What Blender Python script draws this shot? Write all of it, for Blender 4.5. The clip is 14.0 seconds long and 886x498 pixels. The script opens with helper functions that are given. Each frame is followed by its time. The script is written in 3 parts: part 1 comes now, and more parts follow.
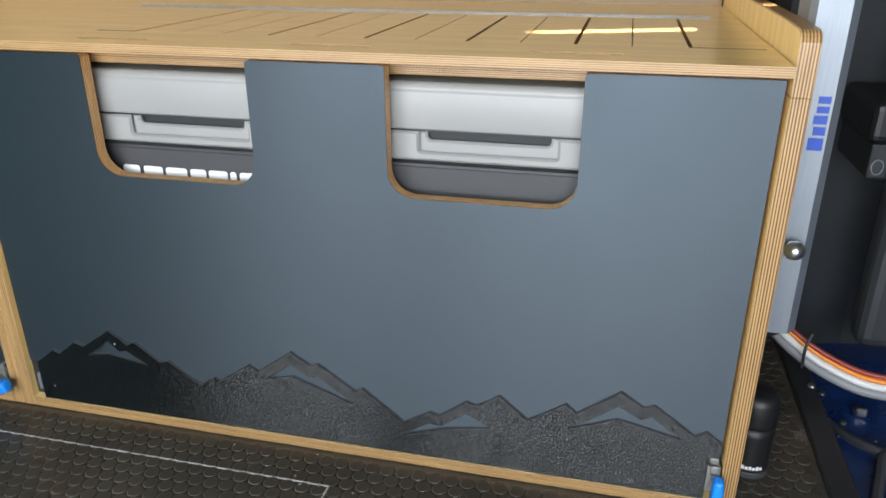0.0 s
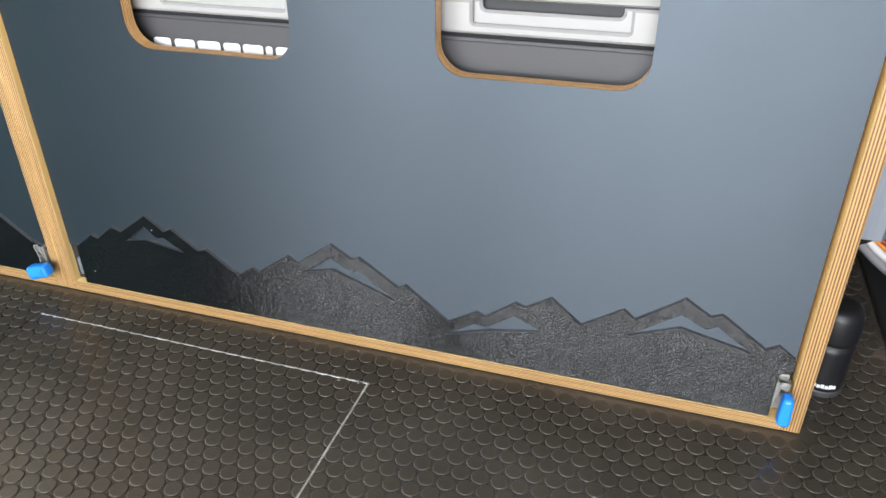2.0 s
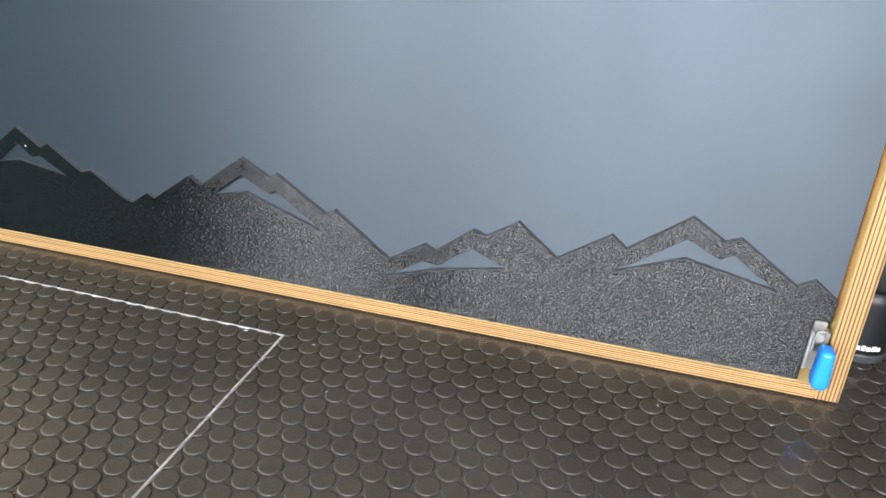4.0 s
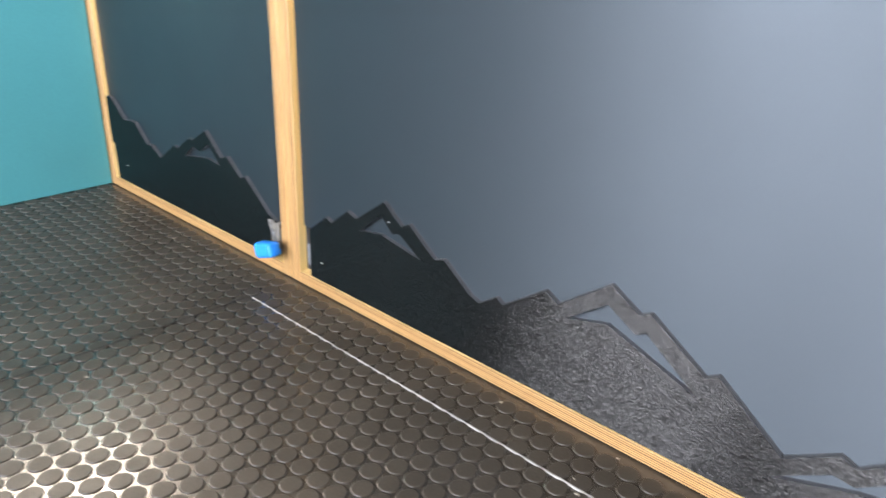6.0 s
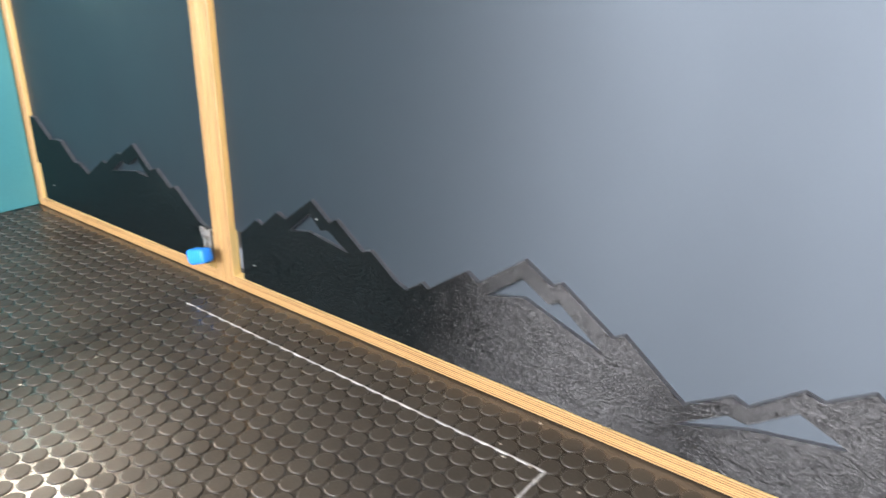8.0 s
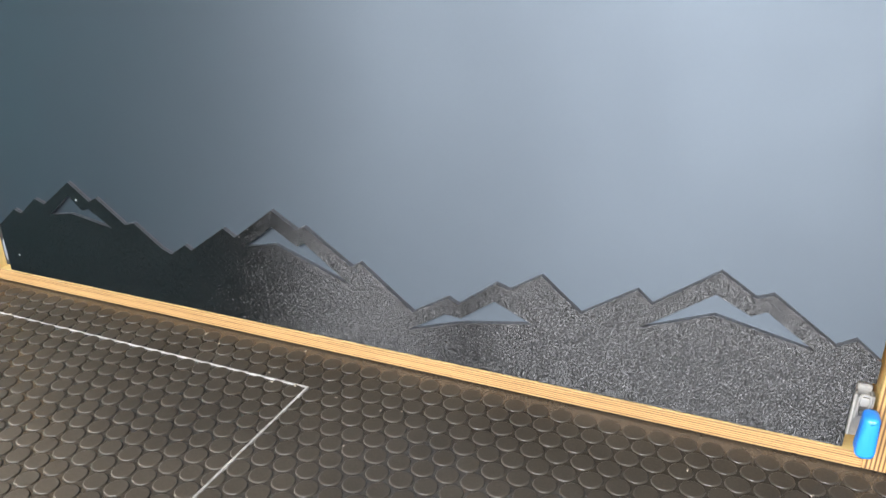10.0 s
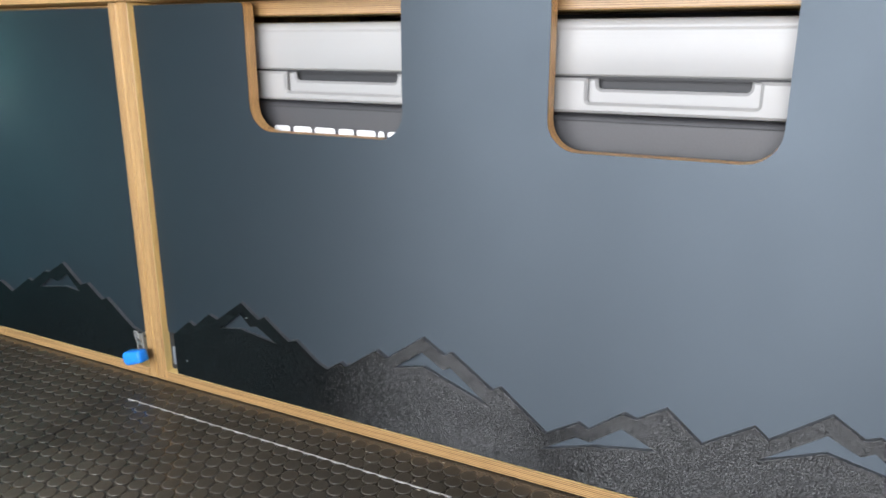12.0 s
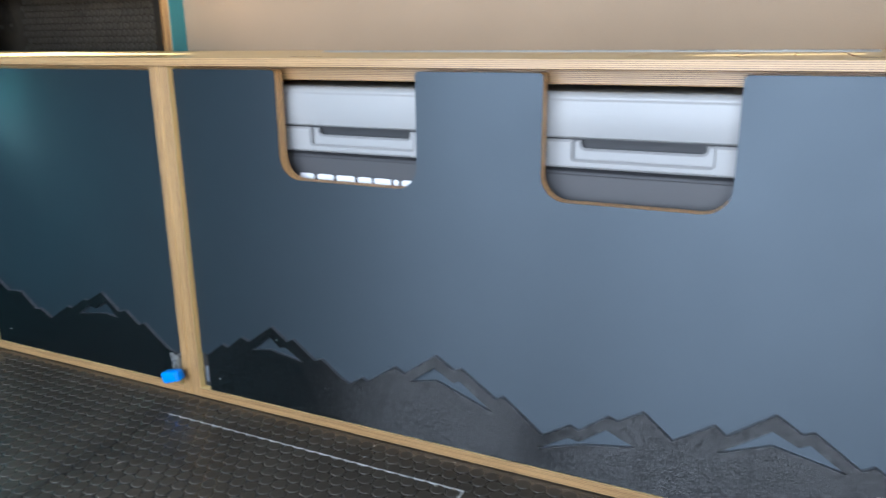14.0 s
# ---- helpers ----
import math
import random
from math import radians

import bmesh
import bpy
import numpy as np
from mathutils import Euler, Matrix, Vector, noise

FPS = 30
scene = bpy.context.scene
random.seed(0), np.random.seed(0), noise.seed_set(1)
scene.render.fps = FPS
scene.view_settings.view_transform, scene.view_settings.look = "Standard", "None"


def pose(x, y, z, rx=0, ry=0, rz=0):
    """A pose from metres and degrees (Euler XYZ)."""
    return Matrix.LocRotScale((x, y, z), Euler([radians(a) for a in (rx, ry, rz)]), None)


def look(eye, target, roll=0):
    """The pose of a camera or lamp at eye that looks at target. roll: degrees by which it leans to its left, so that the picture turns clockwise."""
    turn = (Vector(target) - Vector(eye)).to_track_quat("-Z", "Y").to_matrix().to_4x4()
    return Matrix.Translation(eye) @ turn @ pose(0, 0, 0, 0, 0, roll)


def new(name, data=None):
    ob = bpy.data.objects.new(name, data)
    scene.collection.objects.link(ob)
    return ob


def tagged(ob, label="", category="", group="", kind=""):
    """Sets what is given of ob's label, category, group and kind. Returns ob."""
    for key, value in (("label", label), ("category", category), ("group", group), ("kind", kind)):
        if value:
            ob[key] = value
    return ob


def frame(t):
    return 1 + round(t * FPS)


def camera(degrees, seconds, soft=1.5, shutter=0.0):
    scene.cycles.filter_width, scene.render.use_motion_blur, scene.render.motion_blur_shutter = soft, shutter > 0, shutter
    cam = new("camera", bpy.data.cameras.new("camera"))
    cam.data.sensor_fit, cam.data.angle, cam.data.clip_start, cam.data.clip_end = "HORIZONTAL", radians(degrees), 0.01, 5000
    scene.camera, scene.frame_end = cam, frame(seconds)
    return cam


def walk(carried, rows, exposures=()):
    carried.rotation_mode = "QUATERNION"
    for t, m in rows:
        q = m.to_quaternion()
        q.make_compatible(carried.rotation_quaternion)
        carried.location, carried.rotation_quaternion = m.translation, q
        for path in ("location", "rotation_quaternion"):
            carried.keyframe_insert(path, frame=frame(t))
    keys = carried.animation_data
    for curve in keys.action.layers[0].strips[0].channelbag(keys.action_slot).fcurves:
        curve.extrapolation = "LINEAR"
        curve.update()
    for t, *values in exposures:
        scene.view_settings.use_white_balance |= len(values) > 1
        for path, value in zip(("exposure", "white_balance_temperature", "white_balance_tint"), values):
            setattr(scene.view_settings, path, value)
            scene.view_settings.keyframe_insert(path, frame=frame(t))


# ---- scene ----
cam = camera(61.8, 14.0, shutter=0.4)
PATH = [
    (0, (-0.027, 0.01, 0.65), (-0.458, 1.801, -0.13), -0.1),
    (0.5, (-0.021, 0.01, 0.639), (-0.48, 1.756, -0.221), -0.6),
    (1, (-0.02, 0.028, 0.614), (-0.5, 1.728, -0.325), -0.7),
    (1.5, (-0.029, 0.043, 0.607), (-0.538, 1.713, -0.369), -0.3),
    (2, (-0.037, 0.069, 0.602), (-0.578, 1.711, -0.404), -0.5),
    (2.5, (-0.038, 0.103, 0.541), (-0.591, 1.737, -0.47), -0.5),
    (2.7, (-0.027, 0.119, 0.498), (-0.566, 1.764, -0.503), -0.6),
    (4.8, (-0.041, 0.222, 0.395), (-0.596, 1.936, -0.474), 3.3),
    (5, (-0.058, 0.234, 0.396), (-0.711, 1.917, -0.466), 3.2),
    (5.5, (-0.108, 0.273, 0.4), (-1.105, 1.791, -0.437), 2.1),
    (6, (-0.152, 0.289, 0.406), (-1.401, 1.637, -0.382), 1.9),
    (6.5, (-0.169, 0.28, 0.411), (-1.529, 1.547, -0.328), 2.4),
    (7, (-0.167, 0.275, 0.415), (-1.54, 1.539, -0.303), 2.2),
    (7.5, (-0.147, 0.27, 0.412), (-1.445, 1.608, -0.312), 1.4),
    (8, (-0.107, 0.265, 0.392), (-1.254, 1.73, -0.341), 0.7),
    (8.5, (-0.06, 0.239, 0.389), (-0.998, 1.823, -0.392), 0.0),
    (9, (-0.008, 0.211, 0.376), (-0.772, 1.885, -0.408), -0.2),
    (9.2, (0.009, 0.209, 0.371), (-0.709, 1.901, -0.417), -0.5),
    (11.3, (-0.008, 0.18, 0.456), (-0.742, 1.906, -0.238), -0.5),
    (11.5, (-0.02, 0.147, 0.455), (-0.81, 1.879, -0.157), -0.0),
    (12, (-0.032, 0.082, 0.478), (-0.915, 1.793, -0.063), -0.0),
    (12.5, (-0.034, 0.027, 0.5090), (-0.992, 1.715, 0.0189), 0.0),
    (13, (-0.064, -0.015, 0.5540), (-1.063, 1.651, 0.0678), -0.2),
    (13.5, (-0.057, -0.043, 0.5680), (-1.029, 1.631, 0.0548), -0.4),
    (14, (-0.015, -0.052, 0.5590), (-0.834, 1.693, 0.0138), -0.5),
]
BASE = 4.4
walk(cam, [(t, look(eye, target, roll)) for t, eye, target, roll in PATH],
     [(t, BASE + stops, kelvin, tint) for t, stops, kelvin, tint in (
         (0.0, -0.34, 7000, 10), (0.5, -0.24, 6600, 9), (1.3, 0.14, 6900, 11), (2.0, 0.26, 7300, 14), (2.7, 0.55, 7050, 13), (5.0, 0.67, 7250, 17), (7.0, 0.72, 7250, 20), (9.0, 0.82, 7700, 18),
         (11.5, 0.28, 6900, 15), (12.0, 0.0, 7200, 15), (12.5, -0.14, 6950, 15), (13.0, -0.50, 6150, 12), (14.0, -0.30, 6000, 11))])

# ---------------------------------------------------------------- light
world = bpy.data.worlds.new("world")
scene.world = world
world.use_nodes = True
SUN_WAY = Vector((-0.75, 0.33, -0.36)).normalized()
sky = world.node_tree.nodes.new("ShaderNodeTexSky")
sky.sky_type, sky.sun_disc = "NISHITA", False
sky.sun_elevation = math.asin(-SUN_WAY.z)
sky.sun_rotation = math.atan2(-SUN_WAY.x, -SUN_WAY.y)
back = world.node_tree.nodes["Background"]
back.inputs[1].default_value = 0.02
world.node_tree.links.new(sky.outputs[0], back.inputs[0])

sun = new("sun", bpy.data.lights.new("sun", "SUN"))
sun.data.energy, sun.data.angle, sun.data.color = 3.4, radians(0.5), (1.0, 0.95, 0.87)
sun.matrix_world = look(-10 * SUN_WAY, (0, 0, 0))


def sky_lamp(name, place, target, wide, high, watts, colour):
    lamp = new(name, bpy.data.lights.new(name, "AREA"))
    lamp.data.shape, lamp.data.size, lamp.data.size_y = "RECTANGLE", wide, high
    lamp.data.energy, lamp.data.color = watts, colour
    lamp.matrix_world = look(place, target)
    return lamp


sky_lamp("door_daylight", (-0.325, -1.02, 0.78), (-0.325, 1.0, 0.78), 2.15, 0.92, 5.0, (0.79, 0.88, 1.0))
sky_lamp("end_window_daylight", (-2.76, 0.98, 1.78), (0.0, 0.98, 0.9), 0.56, 0.34, 1.3, (1.0, 0.93, 0.80))

# ---------------------------------------------------------------- materials


def material(name, colour, rough=0.5, metal=0.0, grain=0.0, grain_scale=200.0, bump=0.0, bump_scale=400.0, stain=0.0, stain_scale=6.0,
             coat=0.0, spec=0.5, stretch=(1, 1, 1), rough_vary=0.0):
    """A plain procedural surface: base colour varied at a fine and a broad scale, with a fine relief."""
    m = bpy.data.materials.new(name)
    m.use_nodes = True
    nt = m.node_tree
    n, l = nt.nodes, nt.links
    b = n["Principled BSDF"]
    b.inputs["Roughness"].default_value, b.inputs["Metallic"].default_value = rough, metal
    b.inputs["Coat Weight"].default_value, b.inputs["Specular IOR Level"].default_value = coat, spec
    b.inputs["Coat Roughness"].default_value = 0.12
    geo = n.new("ShaderNodeNewGeometry")
    mapping = n.new("ShaderNodeMapping")
    mapping.inputs["Scale"].default_value = stretch
    l.new(geo.outputs["Position"], mapping.inputs[0])

    def noise_at(scale, detail=4):
        t = n.new("ShaderNodeTexNoise")
        t.inputs["Scale"].default_value, t.inputs["Detail"].default_value = scale, detail
        l.new(mapping.outputs[0], t.inputs["Vector"])
        return t.outputs[0]

    def ranged(value, low, high):
        r = n.new("ShaderNodeMapRange")
        r.inputs["From Min"].default_value, r.inputs["From Max"].default_value = 0.3, 0.7
        r.inputs["To Min"].default_value, r.inputs["To Max"].default_value = low, high
        l.new(value, r.inputs[0])
        return r.outputs[0]

    shade = n.new("ShaderNodeVectorMath")
    shade.operation = "SCALE"
    shade.inputs[0].default_value = colour
    fine, broad = ranged(noise_at(grain_scale), 1 - grain, 1 + grain), ranged(noise_at(stain_scale), 1 - stain, 1 + stain)
    times = n.new("ShaderNodeMath")
    times.operation = "MULTIPLY"
    l.new(fine, times.inputs[0]), l.new(broad, times.inputs[1])
    l.new(times.outputs[0], shade.inputs["Scale"])
    l.new(shade.outputs[0], b.inputs["Base Color"])
    if rough_vary:
        l.new(ranged(noise_at(stain_scale * 3, 6), rough - rough_vary, rough + rough_vary), b.inputs["Roughness"])
    if bump:
        bn = n.new("ShaderNodeBump")
        bn.inputs["Strength"].default_value, bn.inputs["Distance"].default_value = bump, 0.001
        l.new(noise_at(bump_scale, 3), bn.inputs["Height"])
        l.new(bn.outputs[0], b.inputs["Normal"])
    return m


def ribbed(m, amount):
    """Gloss drawn out up and down, as finely ribbed laminate shows it; the ribs' direction comes from the mesh's own layout."""
    n, l = m.node_tree.nodes, m.node_tree.links
    along = n.new("ShaderNodeTangent")
    along.direction_type = "UV_MAP"
    n["Principled BSDF"].inputs["Anisotropic"].default_value = amount
    l.new(along.outputs[0], n["Principled BSDF"].inputs["Tangent"])
    return m


def pitted(m, scale, up, across):
    """Small facets that each catch the light their own way, as a rough cast surface does."""
    n, l = m.node_tree.nodes, m.node_tree.links
    geo, b = n["Geometry"], n["Principled BSDF"]
    grit = n.new("ShaderNodeTexNoise")
    grit.inputs["Scale"].default_value, grit.inputs["Detail"].default_value = scale, 1.0
    l.new(geo.outputs["Position"], grit.inputs["Vector"])
    off, size, add, unit = (n.new("ShaderNodeVectorMath") for _ in range(4))
    off.operation, size.operation, add.operation, unit.operation = "SUBTRACT", "MULTIPLY", "ADD", "NORMALIZE"
    off.inputs[1].default_value, size.inputs[1].default_value = (0.5, 0.5, 0.36), (across, 0, up)
    l.new(grit.outputs["Color"], off.inputs[0]), l.new(off.outputs[0], size.inputs[0])
    l.new(b.inputs["Normal"].links[0].from_socket, add.inputs[0]), l.new(size.outputs[0], add.inputs[1])
    l.new(add.outputs[0], unit.inputs[0]), l.new(unit.outputs[0], b.inputs["Normal"])
    return m


def plywood(name, axis, pitch=0.0022, along=(3, 60, 60), coat=0.15, face=(0.85, 0.61, 0.25), edge=0.93):
    """Birch plywood: plies stacked along the axis show on the edges, the veneer's grain on the faces."""
    m = bpy.data.materials.new(name)
    m.use_nodes = True
    nt = m.node_tree
    n, l = nt.nodes, nt.links
    b = n["Principled BSDF"]
    b.inputs["Roughness"].default_value, b.inputs["Coat Weight"].default_value, b.inputs["Coat Roughness"].default_value = 0.42, coat, 0.18
    geo = n.new("ShaderNodeNewGeometry")
    place, turned = n.new("ShaderNodeSeparateXYZ"), n.new("ShaderNodeSeparateXYZ")
    l.new(geo.outputs["Position"], place.inputs[0]), l.new(geo.outputs["True Normal"], turned.inputs[0])

    def op(kind, a, c=None):
        o = n.new("ShaderNodeMath")
        o.operation = kind
        for k, v in enumerate((a, c)):
            if v is None:
                continue
            if isinstance(v, (int, float)):
                o.inputs[k].default_value = v
            else:
                l.new(v, o.inputs[k])
        return o.outputs[0]

    mapping = n.new("ShaderNodeMapping")
    mapping.inputs["Scale"].default_value = along
    l.new(geo.outputs["Position"], mapping.inputs[0])
    grain = n.new("ShaderNodeTexNoise")
    grain.inputs["Scale"].default_value, grain.inputs["Detail"].default_value, grain.inputs["Distortion"].default_value = 3.0, 6.0, 0.6
    l.new(mapping.outputs[0], grain.inputs["Vector"])
    wobble = n.new("ShaderNodeTexNoise")
    wobble.inputs["Scale"].default_value = 9.0
    l.new(geo.outputs["Position"], wobble.inputs["Vector"])
    layer = op("ADD", op("DIVIDE", place.outputs[axis], pitch), op("MULTIPLY", wobble.outputs[0], 0.3))
    wave = op("ABSOLUTE", op("SUBTRACT", op("FRACT", layer), 0.5))
    plies = n.new("ShaderNodeValToRGB")
    plies.color_ramp.elements[0].position, plies.color_ramp.elements[0].color = 0.10, (*(edge * c for c in (0.115, 0.055, 0.021)), 1)
    plies.color_ramp.elements[1].position, plies.color_ramp.elements[1].color = 0.25, (*(edge * c for c in (0.405, 0.228, 0.090)), 1)
    pale = plies.color_ramp.elements.new(0.42)
    pale.color = (*(edge * c for c in (0.510, 0.308, 0.130)), 1)
    # every ply has a depth of tone of its own, and short pores run along it
    each = n.new("ShaderNodeTexWhiteNoise")
    each.noise_dimensions = "1D"
    l.new(op("FLOOR", layer), each.inputs["W"])
    own = op("MULTIPLY", op("SUBTRACT", each.outputs["Value"], 0.5), 0.14)
    l.new(op("ADD", op("ADD", wave, own), op("MULTIPLY", op("SUBTRACT", grain.outputs[0], 0.5), 0.30)), plies.inputs[0])
    veneer = n.new("ShaderNodeValToRGB")
    veneer.color_ramp.elements[0].position, veneer.color_ramp.elements[0].color = 0.25, (*(0.78 * c for c in face), 1)
    veneer.color_ramp.elements[1].position, veneer.color_ramp.elements[1].color = 0.75, (*(1.10 * c for c in face), 1)
    # broad flowing figure of the rotary-cut veneer under the fine grain
    flow = n.new("ShaderNodeTexWave")
    flow.inputs["Scale"].default_value, flow.inputs["Distortion"].default_value = 0.35, 9.0
    flow.inputs["Detail"].default_value, flow.inputs["Detail Scale"].default_value = 2.5, 0.8
    flow.bands_direction = "Y"
    soft = n.new("ShaderNodeMapping")
    soft.inputs["Scale"].default_value = tuple(0.33 * v for v in along)
    l.new(geo.outputs["Position"], soft.inputs[0]), l.new(soft.outputs[0], flow.inputs["Vector"])
    l.new(op("ADD", op("MULTIPLY", grain.outputs[0], 0.88), op("MULTIPLY", flow.outputs["Fac"], 0.12)), veneer.inputs[0])
    mix = n.new("ShaderNodeMix")
    mix.data_type = "RGBA"
    face_side = op("GREATER_THAN", op("ABSOLUTE", turned.outputs[axis]), 0.75)
    l.new(face_side, mix.inputs["Factor"])
    l.new(op("ADD", op("MULTIPLY", face_side, coat - 0.05), 0.05), b.inputs["Coat Weight"])
    l.new(plies.outputs[0], mix.inputs["A"]), l.new(veneer.outputs[0], mix.inputs["B"])
    l.new(mix.outputs["Result"], b.inputs["Base Color"])
    bn = n.new("ShaderNodeBump")
    bn.inputs["Strength"].default_value, bn.inputs["Distance"].default_value = 0.25, 0.0006
    l.new(grain.outputs[0], bn.inputs["Height"]), l.new(bn.outputs[0], b.inputs["Normal"])
    return m


def speckled(name):
    """Black textured core board: fine pits that break up its gloss."""
    m = material(name, (0.02, 0.022, 0.025), rough=0.13)
    nt = m.node_tree
    n, l = nt.nodes, nt.links
    b = n["Principled BSDF"]
    geo = n["Geometry"]
    fleck = n.new("ShaderNodeTexNoise")
    fleck.inputs["Scale"].default_value, fleck.inputs["Detail"].default_value = 1200.0, 2.0
    l.new(geo.outputs["Position"], fleck.inputs["Vector"])
    ramp = n.new("ShaderNodeValToRGB")
    ramp.color_ramp.elements[0].position, ramp.color_ramp.elements[0].color = 0.42, (0.0003, 0.0004, 0.0005, 1)
    ramp.color_ramp.elements[1].position, ramp.color_ramp.elements[1].color = 0.68, (0.0048, 0.0052, 0.0058, 1)
    l.new(fleck.outputs[0], ramp.inputs[0]), l.new(ramp.outputs[0], b.inputs["Base Color"])
    gloss = n.new("ShaderNodeMapRange")
    gloss.inputs["From Min"].default_value, gloss.inputs["From Max"].default_value = 0.45, 0.63
    gloss.inputs["To Min"].default_value, gloss.inputs["To Max"].default_value = 0.04, 0.55
    l.new(fleck.outputs[0], gloss.inputs[0]), l.new(gloss.outputs[0], b.inputs["Specular IOR Level"])
    bn = n.new("ShaderNodeBump")
    bn.inputs["Strength"].default_value, bn.inputs["Distance"].default_value = 0.05, 0.0006
    l.new(fleck.outputs[0], bn.inputs["Height"]), l.new(bn.outputs[0], b.inputs["Normal"])
    return m


PLY_X = plywood("plywood_upright", 0, pitch=0.0030, along=(60, 60, 3))
PLY_Z = plywood("plywood_board", 2)
PLY_TOP = plywood("plywood_worktop", 2, coat=0.55)
# edge plies lightened in colour for side light that the opening rims lack
PLY_Y = plywood("plywood_door_edge_lit", 1, pitch=0.0026, along=(20, 60, 20), face=(0.50, 0.34, 0.16), edge=1.85)
DOOR_GREY = ribbed(material("grey_laminate", (0.0064, 0.0086, 0.0113), rough=0.53, grain=0.05, grain_scale=600, stain=0.05, stain_scale=4, rough_vary=0.02, spec=0.79), 0.74)
DOOR_GREY.node_tree.nodes["Principled BSDF"].inputs["IOR"].default_value = 1.66
DOOR_GREY.node_tree.nodes["Principled BSDF"].inputs["Specular Tint"].default_value = (0.73, 0.875, 1.0, 1)
CORE = ribbed(pitted(speckled("speckled_core"), 1200, 2.3, 0.46), 0.3)
CUT_EDGE = material("sawn_sheet_edge", (0.085, 0.090, 0.098), rough=0.3, grain=0.12, grain_scale=300, stain=0.1, stain_scale=30)
RUBBER = material("studded_rubber", (0.049, 0.0417, 0.0320), rough=0.23, spec=0.85, grain=0.18, grain_scale=500, bump=0.06, bump_scale=700, stain=0.22, stain_scale=9, rough_vary=0.05)
RUBBER_STUD = material("stud_rubber", (0.051, 0.0430, 0.0330), rough=0.42, spec=0.32, grain=0.20, grain_scale=420, bump=0.18, bump_scale=600, stain=0.22, stain_scale=9, rough_vary=0.07)
STUD_EDGE = material("stud_edge_rubber", (0.049, 0.0417, 0.0320), rough=0.30, spec=0.6, grain=0.18, grain_scale=500, stain=0.22, stain_scale=9)
WHITE_LINE = material("pale_joint_filler", (0.33, 0.32, 0.30), rough=0.6, grain=0.25, grain_scale=160, stain=0.3, stain_scale=25)
GROOVE = material("dark_joint", (0.012, 0.011, 0.010), rough=0.7)
TEAL = material("teal_paint", (0.055, 0.285, 0.315), rough=0.36, grain=0.04, grain_scale=300, bump=0.12, bump_scale=160, stain=0.05, stain_scale=5)
FRIDGE_PALE = material("pale_grey_plastic", (0.285, 0.281, 0.274), rough=0.42, bump=0.08, bump_scale=900, stain=0.03)
FRIDGE_DARK = material("charcoal_plastic", (0.043, 0.043, 0.046), rough=0.5, grain=0.08, grain_scale=500, bump=0.12, bump_scale=700)
# near-black that carries the shade of the handle recess and lid gap
FRIDGE_SHADOW = material("recess_shade_black", (0.014, 0.0145, 0.016), rough=0.6)
WHITE_PRINT = material("white_print", (0.80, 0.80, 0.80), rough=0.5)
BLUE_PRINT = material("blue_print", (0.004, 0.055, 0.36), rough=0.45)
BLUE_CAP = material("blue_rubber", (0.004, 0.235, 0.80), rough=0.36, stain=0.05, bump=0.05)
PALE_STEEL = material("galvanised_steel", (0.38, 0.37, 0.34), rough=0.45, metal=0.5, grain=0.1, grain_scale=300, stain=0.15, stain_scale=60)
STEEL = material("bright_steel", (0.62, 0.62, 0.60), rough=0.28, metal=1.0, grain=0.08, grain_scale=300)
ALU = material("anodised_aluminium", (0.24, 0.265, 0.30), rough=0.45, metal=0.6, grain=0.05, grain_scale=400, stretch=(1, 1, 0.05), stain=0.05)
BLACK_PLASTIC = material("black_trim_plastic", (0.016, 0.017, 0.019), rough=0.5, grain=0.10, grain_scale=500, bump=0.25, bump_scale=900, stain=0.1)
BLACK_GLOSS = material("black_bottle_coat", (0.008, 0.008, 0.009), rough=0.46, bump=0.05)
HOSE = material("dark_grey_hose", (0.045, 0.046, 0.050), rough=0.3, grain=0.1, stain=0.15, stain_scale=20)
TRIM_GREY = material("charcoal_trim_plastic", (0.034, 0.036, 0.039), rough=0.42, grain=0.08, grain_scale=400, bump=0.15, bump_scale=900, stain=0.08)
VAN_BLUE = material("van_blue_paint", (0.007, 0.028, 0.120), rough=0.26, coat=0.5, grain=0.15, grain_scale=120, stain=0.35, stain_scale=18)
BROWN_WALL = material("brown_lining", (0.35, 0.252, 0.166), rough=0.75, grain=0.10, grain_scale=700, bump=0.35, bump_scale=900, stain=0.07, stain_scale=3)
DARK_LINING = material("dark_lining", (0.011, 0.011, 0.0115), rough=0.6, grain=0.1, bump=0.2, stain=0.1)
GREY_LINING = material("grey_lining", (0.030, 0.030, 0.032), rough=0.8, grain=0.08, grain_scale=400, bump=0.3, stain=0.06)
LOCKER_BLACK = material("satin_black_board", (0.0035, 0.0035, 0.0036), rough=0.45, spec=0.35, grain=0.1, bump=0.1, stain=0.1)
CEILING_LINING = material("dark_ceiling_lining", (0.075, 0.073, 0.070), rough=0.7, grain=0.04, bump=0.2, stain=0.04)
ASPHALT = material("grey_paving", (0.17, 0.19, 0.23), rough=0.85, grain=0.25, grain_scale=120, bump=0.4, bump_scale=150, stain=0.2, stain_scale=1.5)


